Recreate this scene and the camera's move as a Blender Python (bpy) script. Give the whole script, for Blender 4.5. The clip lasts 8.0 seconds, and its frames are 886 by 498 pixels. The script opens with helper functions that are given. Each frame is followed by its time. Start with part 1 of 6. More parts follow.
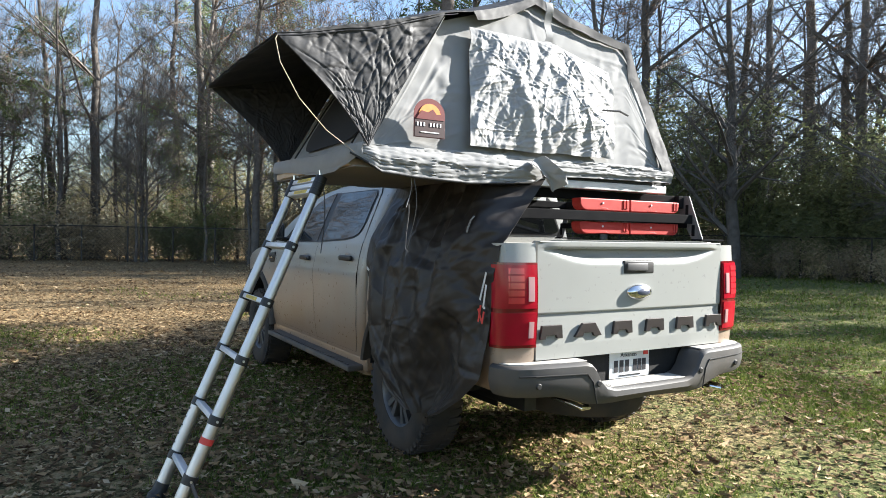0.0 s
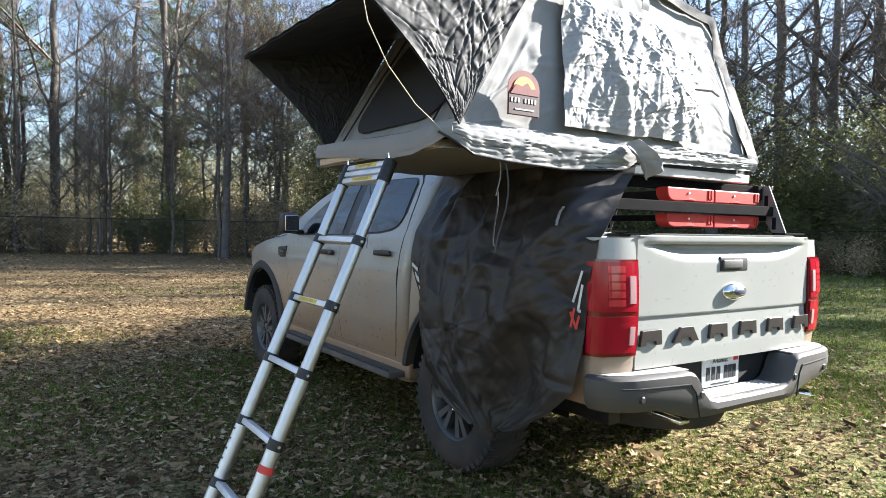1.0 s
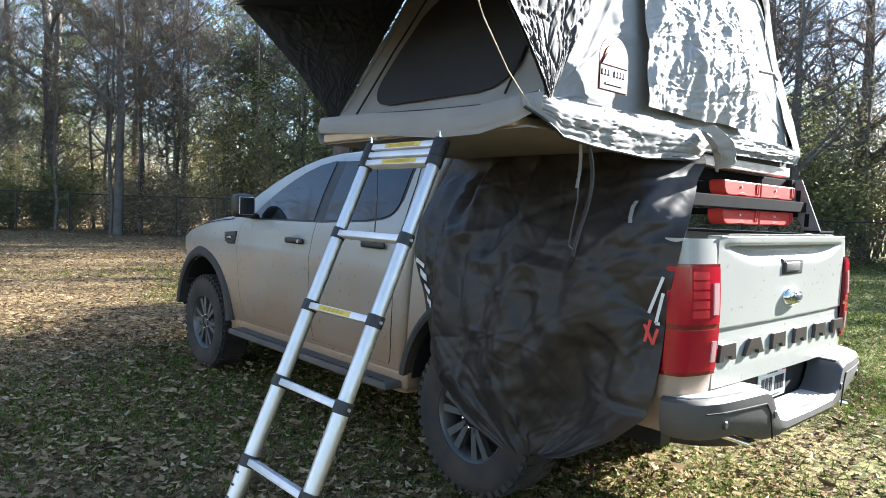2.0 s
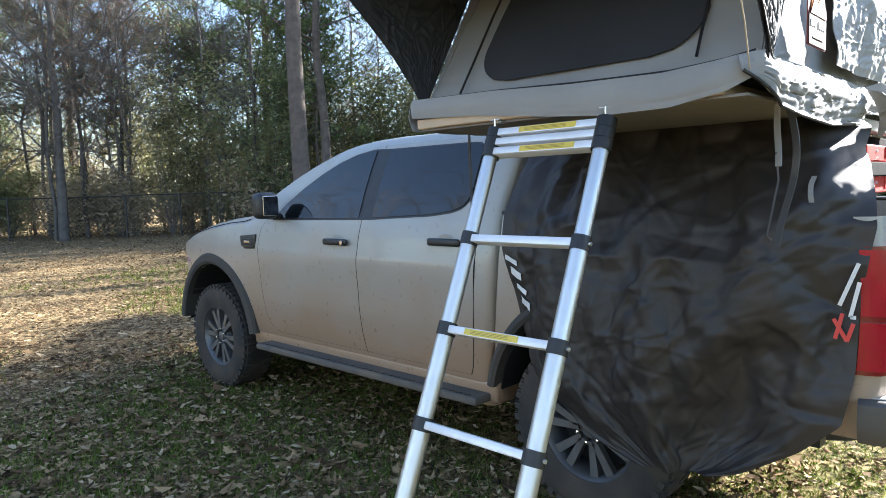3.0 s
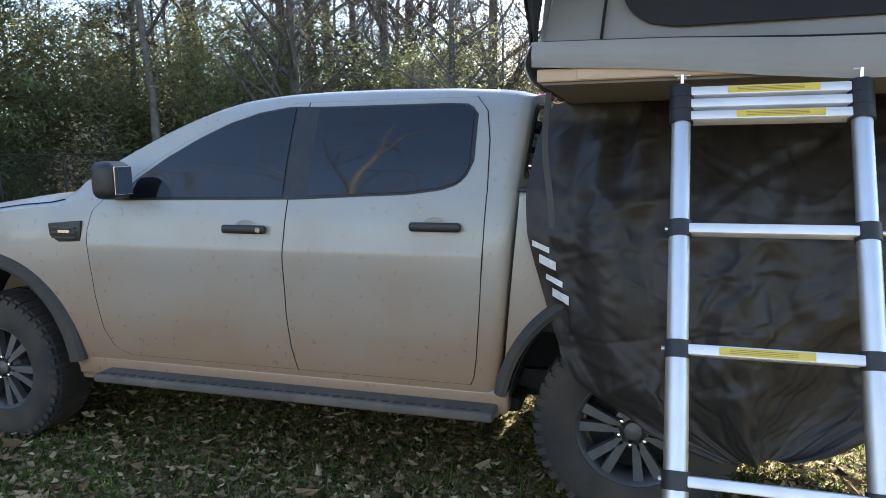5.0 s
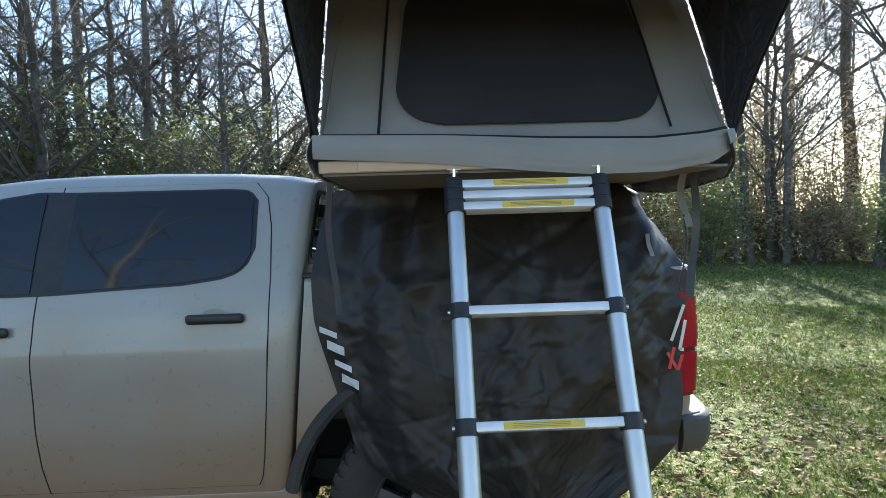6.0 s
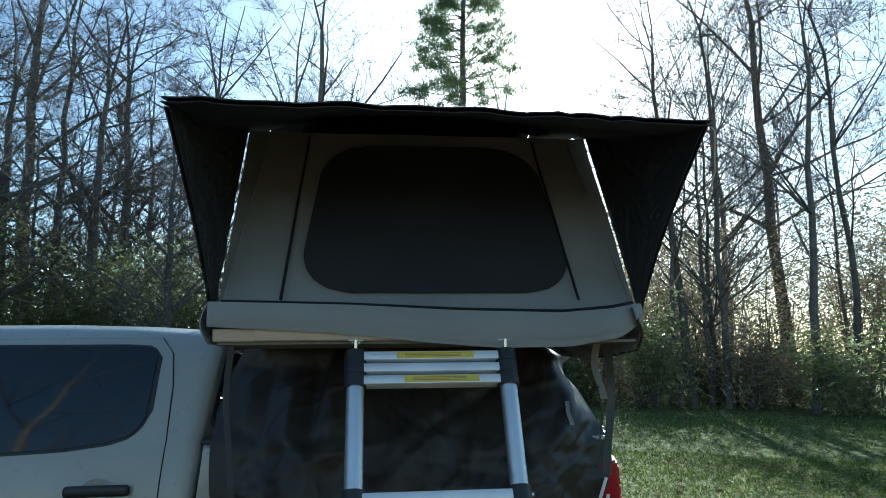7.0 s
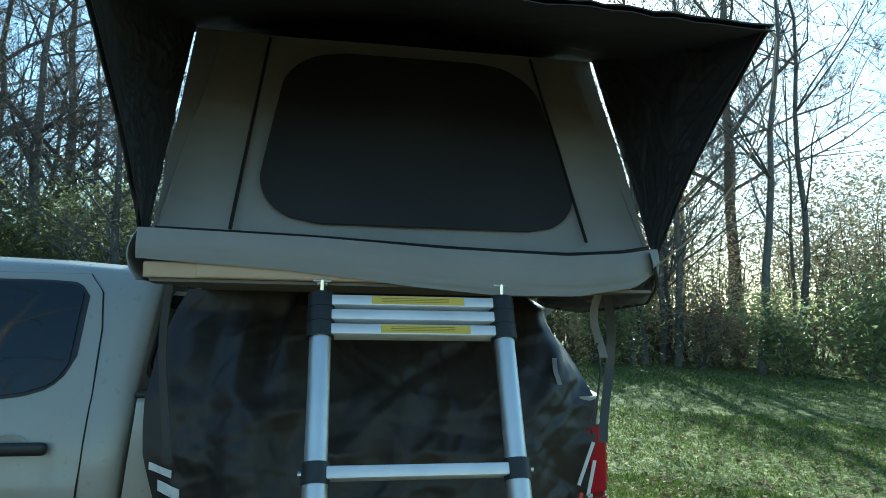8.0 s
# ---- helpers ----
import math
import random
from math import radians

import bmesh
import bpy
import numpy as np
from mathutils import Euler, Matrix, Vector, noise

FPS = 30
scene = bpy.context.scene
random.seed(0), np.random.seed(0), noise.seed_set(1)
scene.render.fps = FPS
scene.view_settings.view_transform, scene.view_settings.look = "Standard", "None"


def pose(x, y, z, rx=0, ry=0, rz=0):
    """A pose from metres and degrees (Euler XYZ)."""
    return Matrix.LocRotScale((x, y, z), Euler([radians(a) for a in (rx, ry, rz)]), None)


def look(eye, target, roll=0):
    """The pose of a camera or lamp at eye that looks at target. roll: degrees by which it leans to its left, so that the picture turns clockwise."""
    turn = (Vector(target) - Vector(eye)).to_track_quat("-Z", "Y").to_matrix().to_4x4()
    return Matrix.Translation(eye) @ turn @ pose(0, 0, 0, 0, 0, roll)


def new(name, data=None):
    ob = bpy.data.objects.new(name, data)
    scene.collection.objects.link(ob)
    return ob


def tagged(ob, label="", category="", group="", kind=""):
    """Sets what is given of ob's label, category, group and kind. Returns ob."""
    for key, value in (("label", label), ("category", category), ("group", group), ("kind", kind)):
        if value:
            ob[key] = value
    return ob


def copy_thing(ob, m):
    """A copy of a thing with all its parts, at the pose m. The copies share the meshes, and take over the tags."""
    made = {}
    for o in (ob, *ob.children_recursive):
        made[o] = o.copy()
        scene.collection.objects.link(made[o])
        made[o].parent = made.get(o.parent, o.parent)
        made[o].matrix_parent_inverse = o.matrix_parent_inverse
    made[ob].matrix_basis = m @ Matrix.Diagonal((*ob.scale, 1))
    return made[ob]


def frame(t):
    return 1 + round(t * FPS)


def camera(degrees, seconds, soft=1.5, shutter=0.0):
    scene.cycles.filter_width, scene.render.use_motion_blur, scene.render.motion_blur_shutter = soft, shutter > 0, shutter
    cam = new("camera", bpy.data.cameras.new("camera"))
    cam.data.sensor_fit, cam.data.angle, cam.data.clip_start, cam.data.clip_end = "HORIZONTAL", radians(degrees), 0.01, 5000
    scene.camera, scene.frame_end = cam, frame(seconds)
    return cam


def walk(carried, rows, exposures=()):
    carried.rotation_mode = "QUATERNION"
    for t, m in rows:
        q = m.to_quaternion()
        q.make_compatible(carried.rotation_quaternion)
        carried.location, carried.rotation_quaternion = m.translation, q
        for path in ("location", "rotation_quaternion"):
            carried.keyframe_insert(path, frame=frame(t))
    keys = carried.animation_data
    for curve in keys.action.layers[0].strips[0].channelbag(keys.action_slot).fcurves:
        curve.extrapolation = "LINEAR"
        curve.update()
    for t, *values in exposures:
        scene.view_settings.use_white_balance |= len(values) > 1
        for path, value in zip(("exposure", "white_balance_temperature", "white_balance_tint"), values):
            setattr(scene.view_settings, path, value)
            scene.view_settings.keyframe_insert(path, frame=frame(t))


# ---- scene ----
cam = camera(66.7, 8.0, soft=0.9)
PATH = [
    (0, (-2.795, -2.536, 1.424), (-1.784, -0.811, 1.386), 0.9),
    (0.5, (-2.856, -2.218, 1.426), (-1.759, -0.546, 1.367), 0.3),
    (1, (-3.04, -1.882, 1.419), (-1.938, -0.214, 1.36), 1.0),
    (1.2, (-3.108, -1.739, 1.473), (-1.879, -0.164, 1.387), 0.1),
    (2.3, (-3.249, -0.84, 1.464), (-1.866, 0.599, 1.334), 2.1),
    (2.5, (-3.293, -0.682, 1.483), (-1.852, 0.698, 1.343), 1.3),
    (3, (-3.382, -0.306, 1.525), (-1.939, 1.068, 1.346), -1.7),
    (3.5, (-3.448, 0.115, 1.513), (-1.904, 1.372, 1.323), 2.0),
    (4, (-3.546, 0.508, 1.562), (-1.829, 1.505, 1.327), 1.5),
    (4.2, (-3.509, 0.647, 1.538), (-1.728, 1.528, 1.308), 1.6),
    (5.3, (-3.527, 1.276, 1.579), (-1.565, 1.555, 1.309), -2.4),
    (5.5, (-3.532, 1.266, 1.59), (-1.542, 1.292, 1.394), -3.1),
    (6, (-3.523, 1.218, 1.599), (-1.526, 1.152, 1.519), -1.7),
    (6.5, (-3.496, 1.151, 1.662), (-1.506, 1.01, 1.797), 0.6),
    (7, (-3.475, 1.082, 1.699), (-1.512, 0.866, 2.016), -0.6),
    (7.5, (-3.388, 1.072, 1.668), (-1.409, 0.836, 1.834), -0.7),
    (8, (-3.142, 1.113, 1.689), (-1.18, 0.77, 1.866), 1.1),
]
LIGHT = [(0, 2.05, 6150, 10), (1.2, 2.35, 6100, 11), (2.5, 2.7, 5900, 10), (4, 2.9, 6200, 12), (5.5, 2.7, 6050, 12), (6.2, 2.1, 5550, -1), (7, 1.4, 5250, -8), (8, 1.85, 5150, -17)]
walk(cam, [(t, look(eye, target, roll)) for t, eye, target, roll in PATH], LIGHT)

# sun and sky
SUN_AZ, SUN_EL = -16.0, 26.0
sun_dir = Vector((math.cos(radians(SUN_AZ)) * math.cos(radians(SUN_EL)), math.sin(radians(SUN_AZ)) * math.cos(radians(SUN_EL)), math.sin(radians(SUN_EL))))
world = bpy.data.worlds.new("sky")
scene.world = world
world.use_nodes = True
wn = world.node_tree
sky = wn.nodes.new("ShaderNodeTexSky")
sky.sky_type = "NISHITA"
sky.sun_disc = False
sky.sun_elevation = radians(SUN_EL)
sky.sun_rotation = radians(90 - SUN_AZ)
sky.dust_density, sky.air_density = 0.8, 1.0
wn.links.new(sky.outputs[0], wn.nodes["Background"].inputs[0])
wn.nodes["Background"].inputs[1].default_value = 0.075
sun_data = bpy.data.lights.new("sun", "SUN")
sun_data.energy, sun_data.angle, sun_data.color = 5.0, radians(0.53), (1.0, 0.94, 0.84)
sun = new("sun", sun_data)
sun.matrix_world = look(sun_dir * 60, (0, 0, 0))


# ---- helpers of this scene ----


def mesh_of(name, bm):
    me = bpy.data.meshes.new(name)
    bm.normal_update()
    bm.to_mesh(me)
    bm.free()
    return me


def part(name, bm, mat, parent=None, label="", smooth=False, angle=35):
    me = mesh_of(name, bm)
    me.materials.append(mat)
    if smooth:
        me.shade_smooth()
        me.set_sharp_from_angle(angle=radians(angle))
    ob = new(name, me)
    if parent:
        ob.parent = parent
    if label:
        ob["label"] = label
    return ob


def thing(name, label, category, group="", at=(0, 0, 0), kind=""):
    ob = new(name)
    ob.location = at
    ob.empty_display_size = 0.1
    return tagged(ob, label, category, group, kind)


def box(bm, x0, y0, z0, x1, y1, z1, bevel=0.0, seg=2, m=None):
    r = bmesh.ops.create_cube(bm, size=1.0)
    vs = r["verts"]
    for v in vs:
        v.co = Vector(((x0 + x1) / 2 + v.co.x * (x1 - x0), (y0 + y1) / 2 + v.co.y * (y1 - y0), (z0 + z1) / 2 + v.co.z * (z1 - z0)))
    if bevel:
        es = list({e for v in vs for e in v.link_edges})
        r = bmesh.ops.bevel(bm, geom=es, offset=bevel, segments=seg, affect="EDGES", profile=0.5)
        vs = list({v for f in r["faces"] for v in f.verts})
    if m is not None:
        for v in vs:
            v.co = m @ v.co
    return vs


def boxed(*a, **k):
    bm = bmesh.new()
    box(bm, *a, **k)
    return bm


def tube(bm, pts, radii, sides=8, caps=True):
    """A tube along points, radii one number or one a point."""
    pts = [Vector(p) for p in pts]
    if not hasattr(radii, "__len__"):
        radii = [radii] * len(pts)
    rings, ref = [], None
    for i, p in enumerate(pts):
        d = (pts[min(i + 1, len(pts) - 1)] - pts[max(i - 1, 0)]).normalized()
        if ref is None:
            ref = d.orthogonal().normalized()
        ref = (ref - d * ref.dot(d))
        ref = ref.normalized() if ref.length > 1e-6 else d.orthogonal().normalized()
        side = d.cross(ref)
        rings.append([bm.verts.new(p + (ref * math.cos(a) + side * math.sin(a)) * radii[i]) for a in [2 * math.pi * k / sides for k in range(sides)]])
    for a, b in zip(rings, rings[1:]):
        for k in range(sides):
            bm.faces.new((a[k], a[(k + 1) % sides], b[(k + 1) % sides], b[k]))
    if caps:
        bm.faces.new(rings[0][::-1])
        bm.faces.new(rings[-1])
    return bm


def tubed(pts, radii, sides=8):
    return tube(bmesh.new(), pts, radii, sides)


def lathe(profile, axis="x", sides=48, close=False):
    """Turn (radius, along) pairs round an axis."""
    bm = bmesh.new()
    rings = []
    for r, h in profile:
        ring = []
        for k in range(sides):
            a = 2 * math.pi * k / sides
            c, s = r * math.cos(a), r * math.sin(a)
            ring.append(bm.verts.new({"x": (h, c, s), "y": (c, h, s), "z": (c, s, h)}[axis]))
        rings.append(ring)
    pairs = list(zip(rings, rings[1:])) + ([(rings[-1], rings[0])] if close else [])
    for a, b in pairs:
        for k in range(sides):
            bm.faces.new((a[k], a[(k + 1) % sides], b[(k + 1) % sides], b[k]))
    bmesh.ops.recalc_face_normals(bm, faces=bm.faces)
    return bm


def sheet(fn, nu, nv, thick=0.0, bm=None):
    """A grid fn(u, v) with u, v from 0 to 1, thickened along its normals."""
    bm = bm or bmesh.new()
    g = [[bm.verts.new(fn(i / nu, j / nv)) for j in range(nv + 1)] for i in range(nu + 1)]
    fs = [bm.faces.new((g[i][j], g[i + 1][j], g[i + 1][j + 1], g[i][j + 1])) for i in range(nu) for j in range(nv)]
    if thick:
        bm.normal_update()
        back = [[bm.verts.new(v.co - v.normal * thick) for v in row] for row in g]
        for i in range(nu):
            for j in range(nv):
                bm.faces.new((back[i][j], back[i][j + 1], back[i + 1][j + 1], back[i + 1][j]))
        rim = [(i, 0) for i in range(nu)] + [(nu, j) for j in range(nv)] + [(i, nv) for i in range(nu, 0, -1)] + [(0, j) for j in range(nv, 0, -1)]
        for (a, b), (c, d) in zip(rim, rim[1:] + rim[:1]):
            bm.faces.new((g[c][d], g[a][b], back[a][b], back[c][d]))
    return bm


def prism(outline, depth, plane="yz", at=0.0, bevel=0.0):
    """An outline of (a, b) pairs, drawn out by depth from at, in the plane named."""
    bm = bmesh.new()
    put = {"yz": lambda a, b, c: (c, a, b), "xz": lambda a, b, c: (a, c, b), "xy": lambda a, b, c: (a, b, c)}[plane]
    lo = [bm.verts.new(put(a, b, at)) for a, b in outline]
    hi = [bm.verts.new(put(a, b, at + depth)) for a, b in outline]
    n = len(outline)
    bm.faces.new(lo), bm.faces.new(hi[::-1])
    for i in range(n):
        bm.faces.new((lo[i], hi[i], hi[(i + 1) % n], lo[(i + 1) % n]))
    bmesh.ops.recalc_face_normals(bm, faces=bm.faces)
    if bevel:
        bmesh.ops.bevel(bm, geom=list(bm.edges), offset=bevel, segments=2, affect="EDGES", profile=0.5)
    return bm


def lerp_table(rows, t):
    """Smooth steps through rows of (t, value)."""
    if t <= rows[0][0]:
        return rows[0][1]
    for (a, va), (b, vb) in zip(rows, rows[1:]):
        if t <= b:
            return va + (vb - va) * (t - a) / (b - a)
    return rows[-1][1]


def cut(ob, cutters):
    """Cut cutter meshes out of ob for good."""
    for bm in cutters:
        me = mesh_of("cutter", bm)
        c = new("cutter", me)
        mod = ob.modifiers.new("cut", "BOOLEAN")
        mod.object, mod.operation, mod.solver = c, "DIFFERENCE", "EXACT"
        done = bpy.data.meshes.new_from_object(ob.evaluated_get(bpy.context.evaluated_depsgraph_get()))
        ob.modifiers.clear()
        old, ob.data = ob.data, done
        bpy.data.objects.remove(c)
        bpy.data.meshes.remove(me)
    return ob


# ---- materials ----
def material(name, base, rough=0.6, metal=0.0, second=None, scale=8.0, mix=0.5, detail=6.0, bump=0.0, bump_scale=60.0, bump_dist=0.002, spec=0.5, spots=None, coat=0.0, contrast=(0.35, 0.65), rough_var=0.12, sheen=0.0, random_tint=0.0, transmit=0.0, crinkle=0.0, crinkle_scale=6.0):
    """A surface with coarse variation towards a second colour, fine variation of gloss, and relief."""
    m = bpy.data.materials.new(name)
    m.use_nodes = True
    nt = m.node_tree
    n, l = nt.nodes, nt.links
    b = n["Principled BSDF"]
    tc = n.new("ShaderNodeTexCoord")
    coarse = n.new("ShaderNodeTexNoise")
    coarse.inputs["Scale"].default_value, coarse.inputs["Detail"].default_value = scale, detail
    l.new(tc.outputs["Object"], coarse.inputs["Vector"])
    ramp = n.new("ShaderNodeMapRange")
    ramp.inputs["From Min"].default_value, ramp.inputs["From Max"].default_value = contrast
    ramp.inputs["To Max"].default_value = mix
    l.new(coarse.outputs["Fac"], ramp.inputs["Value"])
    mixer = n.new("ShaderNodeMix")
    mixer.data_type = "RGBA"
    mixer.inputs["A"].default_value = (*base, 1)
    mixer.inputs["B"].default_value = (*(second or [c * 0.7 for c in base]), 1)
    l.new(ramp.outputs["Result"], mixer.inputs["Factor"])
    colour = mixer.outputs["Result"]
    if random_tint:
        info = n.new("ShaderNodeObjectInfo")
        hsv = n.new("ShaderNodeHueSaturation")
        mr = n.new("ShaderNodeMapRange")
        mr.inputs["To Min"].default_value, mr.inputs["To Max"].default_value = 1 - random_tint, 1 + random_tint
        l.new(info.outputs["Random"], mr.inputs["Value"])
        l.new(mr.outputs["Result"], hsv.inputs["Value"])
        l.new(colour, hsv.inputs["Color"])
        colour = hsv.outputs["Color"]
    l.new(colour, b.inputs["Base Color"])
    fine = n.new("ShaderNodeTexNoise")
    fine.inputs["Scale"].default_value, fine.inputs["Detail"].default_value = bump_scale, 4.0
    l.new(tc.outputs["Object"], fine.inputs["Vector"])
    rr = n.new("ShaderNodeMapRange")
    rr.inputs["To Min"].default_value, rr.inputs["To Max"].default_value = max(0.02, rough - rough_var), min(1, rough + rough_var)
    l.new(fine.outputs["Fac"], rr.inputs["Value"])
    l.new(rr.outputs["Result"], b.inputs["Roughness"])
    b.inputs["Metallic"].default_value = metal
    b.inputs["Specular IOR Level"].default_value = spec
    b.inputs["Coat Weight"].default_value = coat
    b.inputs["Sheen Weight"].default_value = sheen
    if transmit:
        # thin cloth or leaf: part of the light passes through
        tr = n.new("ShaderNodeBsdfTranslucent")
        l.new(colour, tr.inputs["Color"])
        ms = n.new("ShaderNodeMixShader")
        ms.inputs[0].default_value = transmit
        l.new(b.outputs[0], ms.inputs[1])
        l.new(tr.outputs[0], ms.inputs[2])
        l.new(ms.outputs[0], n["Material Output"].inputs["Surface"])
    if crinkle:
        # sharp little creases of cloth
        cr = n.new("ShaderNodeTexNoise")
        cr.noise_type = "RIDGED_MULTIFRACTAL"
        cr.inputs["Scale"].default_value, cr.inputs["Detail"].default_value, cr.inputs["Distortion"].default_value = crinkle_scale, 5.0, 0.6
        l.new(tc.outputs["Object"], cr.inputs["Vector"])
        bp = n.new("ShaderNodeBump")
        bp.inputs["Strength"].default_value, bp.inputs["Distance"].default_value = crinkle, 0.02
        l.new(cr.outputs["Fac"], bp.inputs["Height"])
        l.new(bp.outputs["Normal"], b.inputs["Normal"])
    elif bump:
        bp = n.new("ShaderNodeBump")
        bp.inputs["Strength"].default_value, bp.inputs["Distance"].default_value = bump, bump_dist
        l.new(fine.outputs["Fac"], bp.inputs["Height"])
        l.new(bp.outputs["Normal"], b.inputs["Normal"])
    return m


M_canvas = material("grey_canvas", (0.33, 0.33, 0.325), 0.75, second=(0.26, 0.26, 0.26), scale=2.5, mix=0.6, crinkle=0.4, crinkle_scale=7, bump_scale=40, transmit=0.12, spec=0.3)
M_silver = material("silver_flap_cloth", (0.37, 0.37, 0.365), 0.55, second=(0.3, 0.3, 0.3), scale=3, crinkle=0.2, crinkle_scale=14, bump_scale=40, transmit=0.1)
M_fly = material("charcoal_fly", (0.046, 0.046, 0.048), 0.62, second=(0.034, 0.034, 0.036), scale=3, crinkle=0.6, crinkle_scale=13, bump_scale=40, spec=0.3)
M_blackout = material("black_lining", (0.036, 0.038, 0.046), 0.7, second=(0.046, 0.048, 0.056), scale=3, bump=0.3, bump_scale=10, bump_dist=0.01, spec=0.3)
M_pvc = material("black_pvc", (0.028, 0.024, 0.022), 0.47, second=(0.038, 0.032, 0.029), scale=3.5, crinkle=0.3, crinkle_scale=9, bump_scale=45, spec=0.38)
M_mesh = material("dark_insect_mesh", (0.024, 0.025, 0.03), 0.75, second=(0.034, 0.035, 0.04), scale=4, bump=0.2, bump_scale=300, bump_dist=0.001)
M_wood = material("base_board_wood", (0.55, 0.42, 0.29), 0.6, second=(0.4, 0.29, 0.19), scale=6, bump=0.2, bump_scale=90)
M_alu = material("brushed_aluminium", (0.66, 0.665, 0.67), 0.42, 1.0, second=(0.56, 0.565, 0.57), scale=9, bump=0.015, bump_scale=60, rough_var=0.06)
M_rung = material("rung_aluminium", (0.8, 0.81, 0.84), 0.38, 0.3, second=(0.6, 0.61, 0.63), scale=9, bump=0.1, bump_scale=120)
M_blackpl = material("black_plastic", (0.016, 0.016, 0.017), 0.45, second=(0.03, 0.03, 0.03), scale=20, bump=0.15, bump_scale=200)
M_yellow = material("yellow_sticker", (0.72, 0.55, 0.08), 0.5, second=(0.6, 0.45, 0.08), scale=12)
M_white = material("white_print", (0.75, 0.75, 0.75), 0.5, second=(0.6, 0.6, 0.6), scale=12)
M_redst = material("red_sticker", (0.65, 0.06, 0.05), 0.5)
M_rubber = material("tyre_rubber", (0.022, 0.021, 0.02), 0.8, second=(0.07, 0.05, 0.035), scale=5, mix=0.7, bump=0.3, bump_scale=80)
M_rim = material("grey_wheel_alloy", (0.16, 0.16, 0.165), 0.45, 0.6, second=(0.1, 0.092, 0.08), scale=9)
M_glass = material("tinted_glass", (0.006, 0.007, 0.008), 0.04, spec=0.6, rough_var=0.02, second=(0.012, 0.012, 0.012), scale=2)
M_darkgap = material("gap_black", (0.008, 0.008, 0.008), 0.8)
M_chrome = material("chrome", (0.75, 0.75, 0.76), 0.12, 1.0, rough_var=0.05)
M_steel = material("dark_steel", (0.12, 0.11, 0.1), 0.55, 0.8, second=(0.16, 0.08, 0.04), scale=14)
M_redlens = material("red_lamp_lens", (0.36, 0.008, 0.022), 0.15, second=(0.22, 0.006, 0.013), scale=9, coat=0.3, spec=0.3)
M_reddeep = material("dark_red_lens", (0.17, 0.006, 0.01), 0.15, coat=0.6)
M_clearlens = material("pale_lamp_lens", (0.5, 0.3, 0.3), 0.15, coat=0.6)
M_board = material("red_traction_board", (0.5, 0.04, 0.03), 0.5, second=(0.36, 0.03, 0.025), scale=7, spec=0.35)
M_bumper = material("dark_grey_bumper", (0.055, 0.055, 0.056), 0.55, second=(0.1, 0.08, 0.06), scale=4, mix=0.35)
M_strap = material("black_webbing", (0.04, 0.04, 0.042), 0.45, bump=0.3, bump_scale=400, spec=0.7)
M_underside = material("floor_underside_cloth", (0.2, 0.18, 0.16), 0.8, second=(0.15, 0.135, 0.12), scale=3, bump=0.2, bump_scale=120)
M_cord = material("tan_cord", (0.55, 0.46, 0.33), 0.7)


